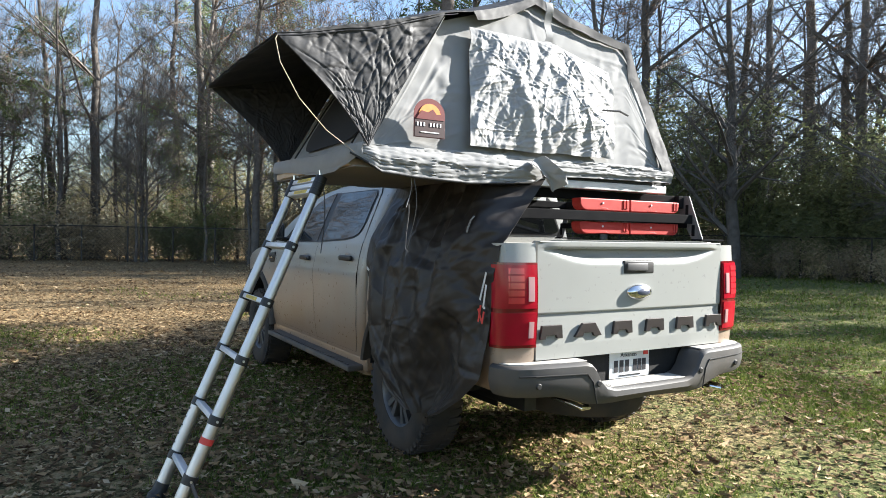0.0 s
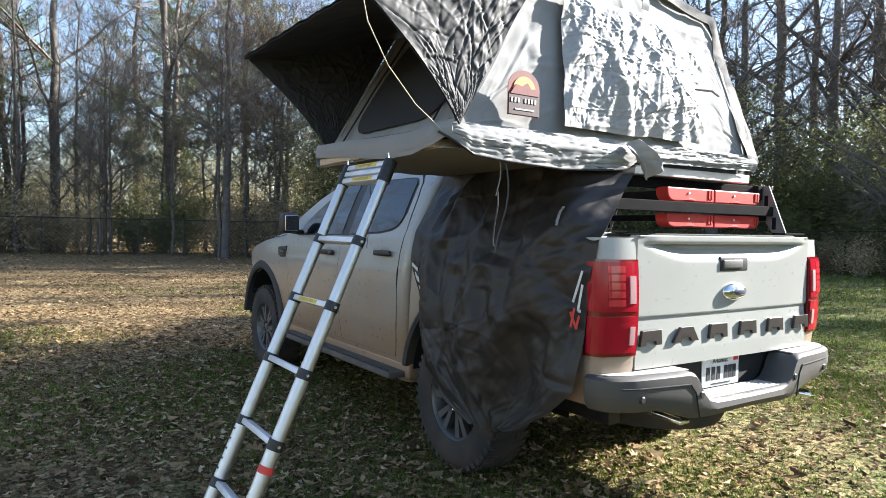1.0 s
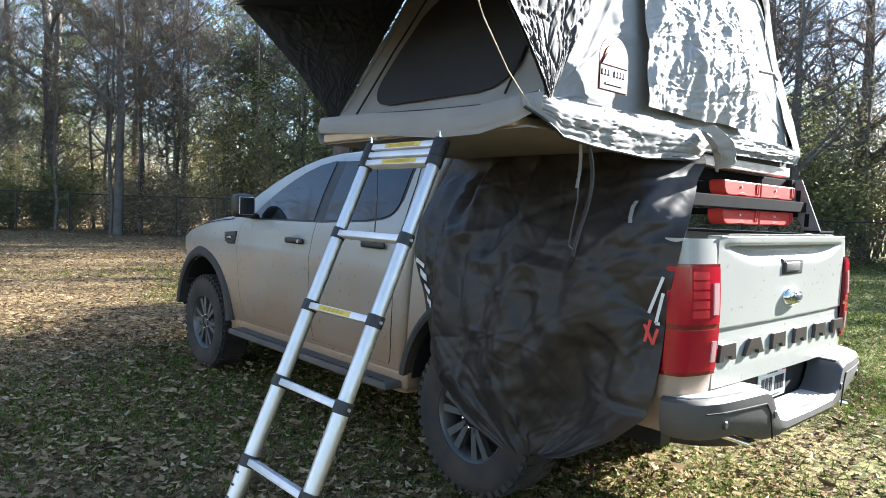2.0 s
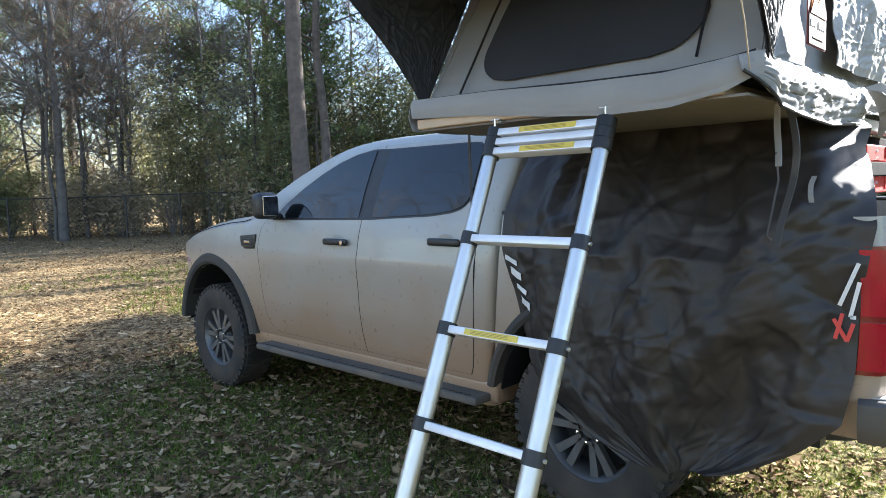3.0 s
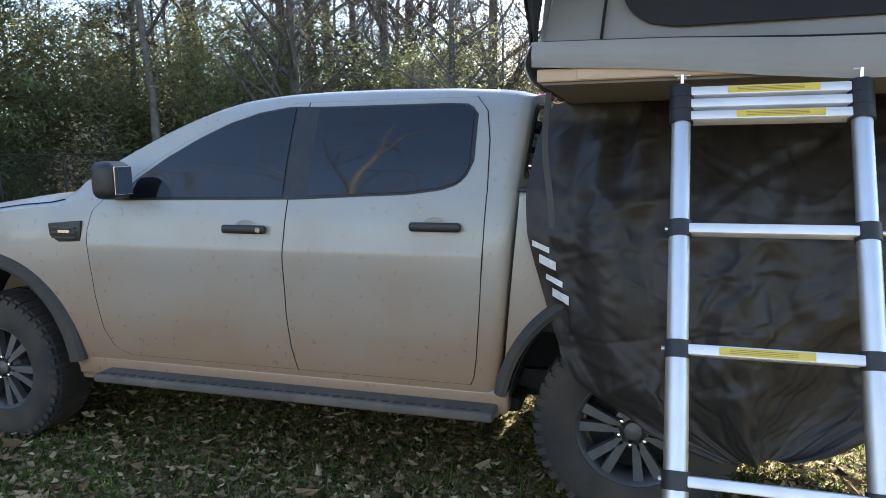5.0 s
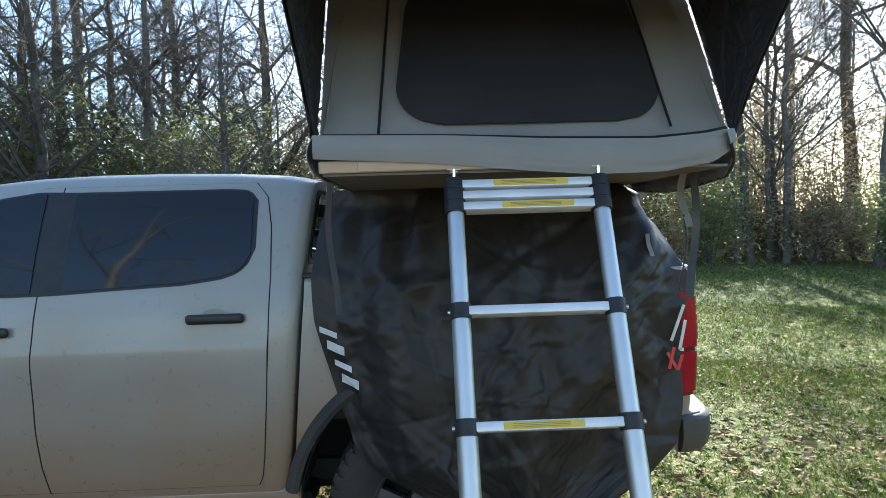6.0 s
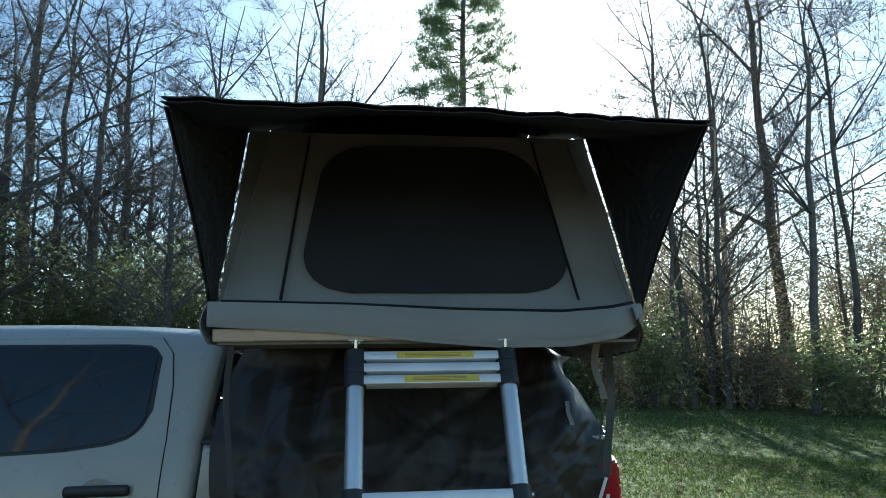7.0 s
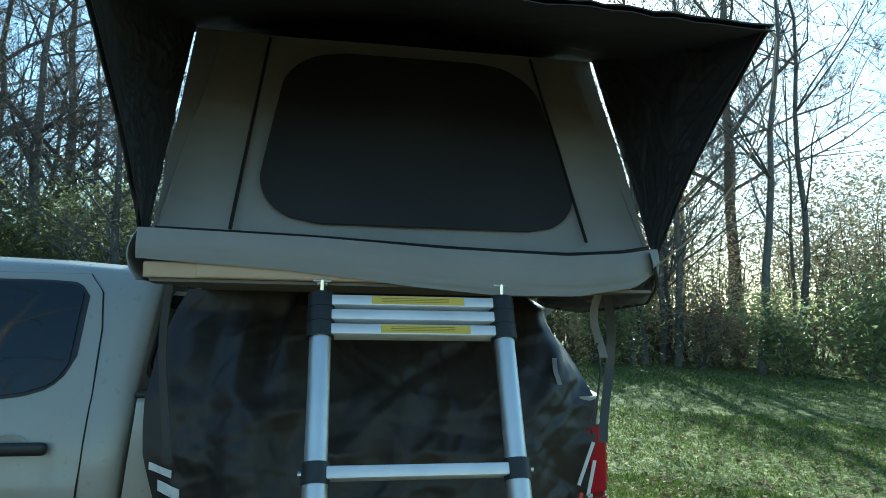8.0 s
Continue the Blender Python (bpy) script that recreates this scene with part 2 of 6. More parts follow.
# ---- ground ----
def ground_material():
    m = bpy.data.materials.new("leaf_strewn_grass")
    m.use_nodes = True
    nt = m.node_tree
    n, l = nt.nodes, nt.links
    b = n["Principled BSDF"]
    b.inputs["Roughness"].default_value = 0.9
    b.inputs["Specular IOR Level"].default_value = 0.05
    tc = n.new("ShaderNodeTexCoord")

    def noise_tex(scale, detail, rough=0.6):
        t = n.new("ShaderNodeTexNoise")
        t.inputs["Scale"].default_value, t.inputs["Detail"].default_value, t.inputs["Roughness"].default_value = scale, detail, rough
        l.new(tc.outputs["Object"], t.inputs["Vector"])
        return t

    def ramp(src, stops):
        r = n.new("ShaderNodeValToRGB")
        while len(r.color_ramp.elements) < len(stops):
            r.color_ramp.elements.new(0.5)
        for e, (p, c) in zip(r.color_ramp.elements, stops):
            e.position, e.color = p, (*c, 1)
        l.new(src, r.inputs["Fac"])
        return r

    def mix(fac, a, c):
        x = n.new("ShaderNodeMix")
        x.data_type = "RGBA"
        l.new(fac, x.inputs["Factor"]), l.new(a, x.inputs["A"]), l.new(c, x.inputs["B"])
        return x.outputs["Result"]

    grain = noise_tex(60, 8, 0.8)
    cells = n.new("ShaderNodeTexVoronoi")
    cells.inputs["Scale"].default_value = 24.0
    warp = n.new("ShaderNodeVectorMath")
    warp.operation = "MULTIPLY_ADD"
    warp.inputs[1].default_value = (0.06, 0.06, 0.06)
    l.new(grain.outputs["Color"], warp.inputs[0]), l.new(tc.outputs["Object"], warp.inputs[2])
    l.new(warp.outputs[0], cells.inputs["Vector"])
    grey = n.new("ShaderNodeRGBToBW")
    l.new(cells.outputs["Color"], grey.inputs[0])
    blend = n.new("ShaderNodeMath")
    blend.operation = "MULTIPLY_ADD"
    blend.inputs[1].default_value = 0.32
    half = n.new("ShaderNodeMath")
    half.operation = "MULTIPLY"
    half.inputs[1].default_value = 0.72
    l.new(grain.outputs["Fac"], half.inputs[0])
    l.new(grey.outputs[0], blend.inputs[0]), l.new(half.outputs[0], blend.inputs[2])
    fine = blend
    leaf = ramp(fine.outputs[0], [(0.34, (0.03, 0.024, 0.015)), (0.46, (0.1, 0.075, 0.043)), (0.55, (0.22, 0.155, 0.08)), (0.64, (0.42, 0.31, 0.17))])
    grass = ramp(fine.outputs[0], [(0.34, (0.025, 0.03, 0.012)), (0.46, (0.075, 0.09, 0.032)), (0.56, (0.14, 0.16, 0.055)), (0.65, (0.3, 0.27, 0.13))])
    # more grass towards the open side of the field, more leaves below the northern trees
    sep = n.new("ShaderNodeSeparateXYZ")
    l.new(tc.outputs["Object"], sep.inputs[0])
    patch = noise_tex(0.35, 9, 0.72)
    slope = n.new("ShaderNodeMath")
    slope.operation = "MULTIPLY_ADD"
    slope.inputs[1].default_value = 0.035
    slope.inputs[2].default_value = 0.0
    diff = n.new("ShaderNodeMath")
    diff.operation = "SUBTRACT"
    l.new(sep.outputs["X"], diff.inputs[0]), l.new(sep.outputs["Y"], diff.inputs[1])
    l.new(diff.outputs[0], slope.inputs[0])
    add = n.new("ShaderNodeMath")
    l.new(slope.outputs[0], add.inputs[0]), l.new(patch.outputs["Fac"], add.inputs[1])
    sel = n.new("ShaderNodeMapRange")
    sel.inputs["From Min"].default_value, sel.inputs["From Max"].default_value = 0.36, 0.56
    l.new(add.outputs[0], sel.inputs["Value"])
    l.new(mix(sel.outputs["Result"], leaf.outputs["Color"], grass.outputs["Color"]), b.inputs["Base Color"])
    bp = n.new("ShaderNodeBump")
    bp.inputs["Strength"].default_value, bp.inputs["Distance"].default_value = 0.6, 0.025
    l.new(fine.outputs[0], bp.inputs["Height"])
    l.new(bp.outputs["Normal"], b.inputs["Normal"])
    return m


def ground_z(x, y):
    d = math.hypot(x, y - 1.5)
    z = 0.05 * noise.noise((x * 0.25, y * 0.25, 0)) + 0.02 * noise.noise((x * 1.3, y * 1.3, 3))
    flat = min(1.0, max(0.0, (d - 2.5) / 4))
    return z * (0.25 + 0.75 * flat) + 0.055


M_ground = ground_material()
bm = bmesh.new()
axis = [-600, -250, -120, -70, -45] + [-35 + k * 1.0 for k in range(25)] + [-10 + k * 0.25 for k in range(80)] + [10 + k for k in range(36)] + [46, 70, 120, 250, 600]
grid = [[bm.verts.new((x, y, ground_z(x, y) if abs(x) < 100 and abs(y) < 100 else 0.055)) for y in axis] for x in axis]
for i in range(len(axis) - 1):
    for j in range(len(axis) - 1):
        bm.faces.new((grid[i][j], grid[i + 1][j], grid[i + 1][j + 1], grid[i][j + 1]))
tagged(part("ground", bm, M_ground, smooth=True, angle=180), "lawn strewn with dry brown oak leaves", "ground", kind="structure")


# ---- pickup truck ----
def paint_material():
    """Pale grey-green paint with red-brown road dust on the lower body."""
    m = material("pale_grey_paint", (0.36, 0.36, 0.338), 0.3, second=(0.32, 0.33, 0.315), scale=1.5, mix=0.5, coat=0.35, bump_scale=30, rough_var=0.08)
    nt = m.node_tree
    n, l = nt.nodes, nt.links
    b = n["Principled BSDF"]
    old = b.inputs["Base Color"].links[0].from_socket
    tc = n.new("ShaderNodeTexCoord")
    sep = n.new("ShaderNodeSeparateXYZ")
    l.new(tc.outputs["Object"], sep.inputs[0])
    tex = n.new("ShaderNodeTexNoise")
    tex.inputs["Scale"].default_value, tex.inputs["Detail"].default_value = 2.2, 7
    l.new(tc.outputs["Object"], tex.inputs["Vector"])
    low = n.new("ShaderNodeMath")
    low.operation = "MULTIPLY_ADD"
    low.inputs[1].default_value = 0.5
    l.new(tex.outputs["Fac"], low.inputs[0])
    l.new(sep.outputs["Z"], low.inputs[2])
    mr = n.new("ShaderNodeMapRange")
    mr.inputs["From Min"].default_value, mr.inputs["From Max"].default_value = 1.62, 0.86
    mr.inputs["To Min"].default_value, mr.inputs["To Max"].default_value = 0.0, 0.95
    l.new(low.outputs[0], mr.inputs["Value"])
    x = n.new("ShaderNodeMix")
    x.data_type = "RGBA"
    x.inputs["B"].default_value = (0.3, 0.19, 0.115, 1)
    l.new(mr.outputs["Result"], x.inputs["Factor"])
    l.new(old, x.inputs["A"])
    l.new(x.outputs["Result"], b.inputs["Base Color"])
    return m


M_paint = paint_material()
M_clean = material("clean_grey_paint", (0.335, 0.34, 0.32), 0.3, second=(0.29, 0.292, 0.272), scale=1.5, mix=0.5, coat=0.35, bump_scale=30, rough_var=0.08)
M_step = material("worn_step_metal", (0.08, 0.072, 0.064), 0.75, 0.0, second=(0.2, 0.15, 0.1), scale=5, bump=0.1, bump_scale=120)
M_flare = material("dusty_grey_plastic", (0.038, 0.036, 0.033), 0.8, second=(0.08, 0.062, 0.045), scale=4, mix=0.6, bump=0.1, bump_scale=150)
truck = thing("pickup_truck", "pale grey double-cab pickup with muddy lower doors parked on leafy grass", "pickup truck")

FRONT_AXLE, REAR_AXLE, HUB_Z = 4.44, 1.22, 0.455
CAB_REAR = 1.70
SIDE = [(0.42, 0.86), (0.52, 0.895), (0.62, 0.915), (0.8, 0.93), (0.95, 0.934), (1.08, 0.942), (1.14, 0.943), (1.18, 0.935), (1.27, 0.923), (1.36, 0.9), (1.37, 0.893), (1.5, 0.845), (1.65, 0.78), (1.76, 0.725), (1.8, 0.695), (1.84, 0.64)]
ROOF = [(1.70, 1.79), (1.78, 1.815), (2.0, 1.833), (2.3, 1.842), (2.6, 1.842), (2.8, 1.834), (3.0, 1.812), (3.15, 1.774), (3.3, 1.72), (3.45, 1.655), (3.6, 1.58), (3.75, 1.495), (3.9, 1.405), (3.97, 1.375), (4.2, 1.36), (4.5, 1.32), (4.8, 1.262), (5.0, 1.2), (5.1, 1.14), (5.2, 1.04), (5.28, 0.93)]
BELT = [(1.70, 1.36), (3.7, 1.36), (3.9, 1.325), (4.2, 1.3), (4.5, 1.262), (4.8, 1.2), (5.0, 1.13), (5.12, 1.05), (5.2, 0.96), (5.28, 0.87)]
NOSE = [(4.3, 1.0), (4.7, 0.98), (4.95, 0.93), (5.1, 0.86), (5.2, 0.78), (5.28, 0.68)]
WINTOP = [(1.86, 1.745), (2.1, 1.752), (2.6, 1.752), (2.75, 1.757), (2.9, 1.735), (3.05, 1.69), (3.2, 1.622), (3.35, 1.54), (3.5, 1.44), (3.58, 1.375)]


def half_width(y, z):
    k = max(0.0, min(1.0, 1 - (y - CAB_REAR) / 0.06))
    return lerp_table(SIDE, z) * lerp_table(NOSE, y) - 0.04 * (1 - math.sqrt(1 - 0.98 * k * k))


def body_ring(y):
    belt, top = lerp_table(BELT, y), lerp_table(ROOF, y)
    zs = [0.44 + (belt - 0.44) * f for f in (0, 0.1, 0.2, 0.35, 0.5, 0.65, 0.8, 0.9, 1.0)]
    pts = [(0, 0.44), (0.5, 0.44)] + [(half_width(y, z), z) for z in zs]
    last = pts[-1][0]
    edge = max(top - 0.03, belt + 0.004)
    glass = top - belt > 0.12
    for f in (0.25, 0.5, 0.75, 1.0):
        z = belt + (edge - belt) * f
        pts.append((half_width(y, z) if glass else last - 0.05 * f, z))
    w = pts[-1][0]
    pts += [(w * 0.93, top - 0.008), (w * 0.75, top + 0.004), (w * 0.4, top + 0.012), (0, top + 0.015)]
    return pts


def mirrored_loft(stations):
    bm = bmesh.new()
    rings = []
    for y in stations:
        half = body_ring(y)
        slant = max(0.0, 1 - (y - CAB_REAR) / 0.3)
        sl = lambda z: y + slant * ((1.36 - z) * 0.09 - 0.01)
        ring = [bm.verts.new((x, sl(z), z)) for x, z in half] + [bm.verts.new((-x, sl(z), z)) for x, z in half[-2:0:-1]]
        rings.append(ring)
    n = len(rings[0])
    for a, b in zip(rings, rings[1:]):
        for k in range(n):
            bm.faces.new((a[k], a[(k + 1) % n], b[(k + 1) % n], b[k]))
    bm.faces.new(rings[0]), bm.faces.new(rings[-1][::-1])
    bmesh.ops.recalc_face_normals(bm, faces=bm.faces)
    return bm


def arch_cutter(y, r=0.55):
    bm = bmesh.new()
    rings = []
    for x in (-1.2, -0.52):
        rings.append([bm.verts.new((x, y + r * math.cos(a) * (0.86 if math.cos(a) > 0 and y > 3 else 0.94), HUB_Z + 0.01 + r * math.sin(a))) for a in [2 * math.pi * k / 40 for k in range(40)]])
    bm.faces.new(rings[0]), bm.faces.new(rings[1][::-1])
    for k in range(40):
        bm.faces.new((rings[0][k], rings[0][(k + 1) % 40], rings[1][(k + 1) % 40], rings[1][k]))
    bmesh.ops.recalc_face_normals(bm, faces=bm.faces)
    return bm


def flipped(bm):
    for v in bm.verts:
        v.co.x = -v.co.x
    bmesh.ops.reverse_faces(bm, faces=bm.faces)
    return bm


ys = [CAB_REAR + k * 0.06 for k in range(60)]
cab = part("cab_body", mirrored_loft(sorted([CAB_REAR + d for d in (0.004, 0.012, 0.025, 0.042)] + [y for y in ys if y < 5.24] + [5.28])), M_paint, truck, smooth=True, angle=50)
cut(cab, [arch_cutter(FRONT_AXLE), flipped(arch_cutter(FRONT_AXLE))])
cab.data.shade_smooth()
cab.data.set_sharp_from_angle(angle=radians(40))


def skin(y, z, off, s=-1):
    return (s * (half_width(y, z) + off), y, z)


def skin_patch(rear, front, z0, z1, off, thick, nz=24, ny=14, s=-1):
    """A panel on the side of the cab between two edges y(z)."""
    def at(u, v):
        z = z0 + (z1 - z0) * v
        a, b = lerp_table(rear, z), lerp_table(front, z)
        return skin(a + (b - a) * u, z, off, s)
    bm = sheet(at, ny, nz, thick)
    bmesh.ops.recalc_face_normals(bm, faces=bm.faces)
    return bm


def window_patch(y0, y1, low, top, off, thick, s=-1, ny=24, nz=8):
    def at(u, v):
        y = y0 + (y1 - y0) * u
        a, b = lerp_table(low, y), lerp_table(top, y)
        return skin(y, a + (b - a) * v, off, s)
    bm = sheet(at, ny, nz, thick)
    bmesh.ops.recalc_face_normals(bm, faces=bm.faces)
    return bm


SPLIT = [(0.6, 2.672), (0.7, 2.695), (0.85, 2.708), (1.1, 2.71), (1.37, 2.69), (1.76, 2.66)]
FDOOR = [(0.6, 3.57), (0.63, 3.66), (0.72, 3.715), (0.9, 3.745), (1.2, 3.76), (1.3, 3.73), (1.36, 3.66), (1.37, 3.62), (1.44, 3.535), (1.54, 3.39), (1.622, 3.245), (1.69, 3.1), (1.735, 2.95), (1.757, 2.8), (1.775, 2.72)]
RDOOR = [(0.6, 1.876), (0.63, 1.86), (0.72, 1.848), (0.95, 1.83), (1.2, 1.815), (1.4, 1.808), (1.6, 1.815), (1.72, 1.836), (1.775, 1.884)]
R_LOW = [(1.88, 1.53), (1.893, 1.475), (1.93, 1.435), (2.0, 1.412), (2.15, 1.393), (2.62, 1.372)]
R_TOP = [(1.88, 1.7), (1.893, 1.73), (1.92, 1.745), (2.0, 1.75), (2.62, 1.752)]
F_LOW = [(2.62, 1.37), (3.6, 1.36)]


DOOR_SKIN = (-0.012, 0.0145)


def shifted(rows, d):
    return [(z, y + d) for z, y in rows]


for s in (-1, 1):
    # seams behind the panel edges
    part("door_seal", skin_patch(shifted(RDOOR, -0.004), shifted(FDOOR, 0.005), 0.598, 1.777, -0.01, 0.0117, s=s, nz=60, ny=30), M_darkgap, truck)
    rd = part("rear_door", skin_patch(RDOOR, shifted(SPLIT, -0.003), 0.6, 1.775, *DOOR_SKIN, s=s, nz=60), M_paint, truck, smooth=True)
    fd = part("front_door", skin_patch(shifted(SPLIT, 0.003), FDOOR, 0.6, 1.775, *DOOR_SKIN, s=s, nz=60), M_paint, truck, smooth=True)
    part("window_trim", window_patch(1.87, 3.6, [(a, b - 0.012) for a, b in R_LOW + F_LOW[1:]], [(a, b + 0.008) for a, b in R_TOP[:-1] + WINTOP[2:]], 0.002, 0.0045, s, 70), M_blackpl, truck, smooth=True)
    part("door_glass", window_patch(1.888, 2.60, R_LOW, R_TOP, 0.0075, 0.004, s, 30), M_glass, rd, smooth=True)
    part("door_glass", window_patch(2.72, 3.57, F_LOW, WINTOP, 0.0075, 0.004, s, 30), M_glass, fd, smooth=True)
    for door, y, z in ((rd, 2.015, 1.256), (fd, 2.895, 1.23)):
        # recess dish and handle
        xw = s * (half_width(y, z) + 0.005)
        cup = lathe([(0.001, 0.0), (0.046, 0.0006), (0.052, 0.0016), (0.056, 0.0)], "x", 32)
        for v in cup.verts:
            v.co = Vector((xw + s * v.co.x, y + v.co.y, z + v.co.z * 0.75))
        part("handle_cup", cup, M_paint, door, smooth=True)
        h = boxed(-0.0, -0.105, -0.019, 0.036, 0.115, 0.019, 0.014, 3)
        for v in h.verts:
            bow = 1 - (v.co.y / 0.12) ** 2
            v.co = Vector((xw + s * (0.006 + v.co.x * (0.55 + 0.45 * bow)), y - v.co.y, z + v.co.z))
        hob = part("door_handle", h, M_blackpl, door, "black door handle", smooth=True)
        if door is fd:
            kl = lathe([(0.001, 0.004), (0.011, 0.004), (0.012, 0.0)], "x", 20)
            for v in kl.verts:
                v.co = Vector((xw + s * (0.034 + v.co.x), y - 0.085, z)) + Vector((0, v.co.y, v.co.z))
            part("key_lock", kl, M_chrome, hob, "chrome key lock")
    # fender vent
    vent = prism([(3.80, 1.152), (3.93, 1.142), (3.985, 1.177), (3.99, 1.237), (3.79, 1.252)], s * 0.02, "yz", s * 0.922, 0.006)
    vo = part("fender_vent", vent, M_blackpl, truck, "black fender vent with small badge", smooth=True)
    for k in range(3):
        part("vent_slat", boxed(min(s * 0.935, s * 0.95), 3.82, 1.165 + k * 0.024, max(s * 0.935, s * 0.95), 3.965, 1.173 + k * 0.024, 0.002), M_bumper, vo)
    part("badge_bar", boxed(min(s * 0.94, s * 0.954), 3.85, 1.19, max(s * 0.94, s * 0.954), 3.92, 1.207, 0.003), M_chrome, vo)
    # door mirror
    mir = bmesh.new()
    box(mir, 0.0, -0.06, -0.085, 0.155, 0.08, 0.085, 0.045, 4)
    for v in mir.verts:
        v.co.y *= 1.0 - 0.25 * v.co.x / 0.2 if v.co.y > 0 else 1.0
        v.co = Vector((s * (0.94 + v.co.x), 3.51 + v.co.y, 1.448 + v.co.z))
    bmesh.ops.recalc_face_normals(mir, faces=mir.faces)
    mo = part("door_mirror", mir, M_blackpl, truck, "black door mirror", smooth=True, angle=60)
    part("mirror_glass", boxed(min(s * 0.968, s * 1.075), 3.444, 1.385, max(s * 0.968, s * 1.075), 3.449, 1.51, 0.002), M_chrome, mo)
    part("mirror_arm", boxed(min(s * 0.86, s * 0.96), 3.52, 1.355, max(s * 0.86, s * 0.96), 3.62, 1.395, 0.012), M_blackpl, mo, smooth=True)
    # wheel-arch flares
    def flare(y, r0=0.55, r1=0.632, out=0.0):
        prof = [(r0, 0.80), (r0, 0.945 + out), (r0 + 0.02, 0.955 + out), (r1 - 0.015, 0.948 + out), (r1, 0.93 + out), (r1, 0.8)]
        bm = bmesh.new()
        rings = []
        for k in range(41):
            a = radians(10 + 162 * k / 40)
            rings.append([bm.verts.new((s * x, y + r * math.cos(a) * (0.85 if math.cos(a) > 0 and y > 3 else 0.94), HUB_Z + 0.01 + r * math.sin(a))) for r, x in prof])
        for a, b in zip(rings, rings[1:]):
            for k in range(len(prof)):
                bm.faces.new((a[k], a[(k + 1) % len(prof)], b[(k + 1) % len(prof)], b[k]))
        bm.faces.new(rings[0]), bm.faces.new(rings[-1])
        bmesh.ops.recalc_face_normals(bm, faces=bm.faces)
        return bm
    part("wheel_arch_flare", flare(FRONT_AXLE), M_flare, truck, "dusty wheel arch flare", smooth=True)
    part("wheel_arch_flare", flare(REAR_AXLE, 0.545, 0.60, -0.02), M_flare, truck, "dusty wheel arch flare", smooth=True)
    # dark plastic liner of the rear wheel well
    def well(u, v):
        a = radians(8 + 164 * v)
        return (s * (0.5 + 0.37 * u), REAR_AXLE + 0.54 * 0.94 * math.cos(a), HUB_Z + 0.01 + 0.54 * math.sin(a))
    part("wheel_well", sheet(well, 2, 40, 0.006), M_darkgap, truck, smooth=True)
    part("well_side", boxed(s * 0.495 - 0.004, REAR_AXLE - 0.5, 0.42, s * 0.495 + 0.004, REAR_AXLE + 0.5, 1.0, 0.002), M_darkgap, truck)
    # side step
    step = boxed(min(s * 0.86, s * 1.02), 1.76, 0.48, max(s * 0.86, s * 1.015), 3.72, 0.52, 0.012, 3)
    so = part("side_step", step, M_step, truck, "dusty black running board", smooth=True)
    for k in range(34):
        part("tread_bar", boxed(min(s * 0.985, s * 1.0), 1.82 + k * 0.056, 0.5205, max(s * 0.985, s * 1.0), 1.85 + k * 0.056, 0.5235), M_blackpl, so)
    part("sill", boxed(min(s * 0.8, s * 0.905), 1.72, 0.47, max(s * 0.8, s * 0.905), 3.92, 0.58, 0.02, 3), M_paint, truck, smooth=True)
    # bonnet shut line along the top of the wing
    seam = []
    for k in range(14):
        y = 3.93 + k * 0.085
        belt, top = lerp_table(BELT, y), lerp_table(ROOF, y)
        seam.append((s * (half_width(y, belt) - 0.03), y, belt + 0.6 * (max(top - 0.03, belt + 0.004) - belt) + 0.003))
    part("bonnet_seam", tubed(seam, 0.003, 6), M_darkgap, truck)
    # headlight at the nose corner
    hl = sheet(lambda u, v: (s * (half_width(5.19 - 0.32 * u, 1.05) + 0.006 - 0.02 * v), 5.19 - 0.32 * u, 1.0 + v * (0.11 - 0.02 * u)), 8, 5, 0.01)
    bmesh.ops.recalc_face_normals(hl, faces=hl.faces)
    part("headlight", hl, M_clearlens, truck, "clear headlight", smooth=True)

# roof seam strips, windscreen, rear glass, high brake light
part("windscreen", sheet(lambda u, v: ((u - 0.5) * 2 * (0.60 + 0.18 * v), 3.02 + 0.92 * v, lerp_table(ROOF, 3.02 + 0.92 * v) + 0.018 - 0.014 * abs(2 * u - 1) ** 3), 12, 14, 0.004), M_glass, truck, smooth=True)
part("bonnet_edge", sheet(lambda u, v: ((u - 0.5) * 2 * 0.66 * lerp_table(NOSE, 3.9 + 1.2 * v), 3.9 + 1.2 * v, lerp_table(ROOF, 3.9 + 1.2 * v) + 0.02 - 0.02 * abs(2 * u - 1) ** 2), 10, 14, 0.006), M_paint, truck, smooth=True)
def cab_back(wide, low, high, off):
    """A panel on the sloping back of the cab, with rounded corners."""
    def at(u, v):
        z = low + (high - low) * v
        k = max(0.0, abs(2 * v - 1) - 0.7) / 0.3
        w = wide - 0.16 * v - 0.05 * (1 - math.sqrt(max(0.0, 1 - k * k)))
        return ((2 * u - 1) * w, CAB_REAR + (1.36 - z) * 0.09 - 0.01 - off, z)
    return sheet(at, 12, 20, 0.004)


part("screen_surround", cab_back(0.78, 1.44, 1.755, 0.006), M_blackpl, truck, smooth=True)
part("rear_screen", cab_back(0.755, 1.46, 1.735, 0.012), M_glass, truck, smooth=True)
part("high_brake_light", boxed(-0.17, CAB_REAR - 0.06, 1.79, 0.17, CAB_REAR + 0.05, 1.828, 0.01), M_redlens, truck, "red high-level brake light", smooth=True)

M_facet = material("bright_red_facet", (0.55, 0.03, 0.04), 0.15, coat=0.5)
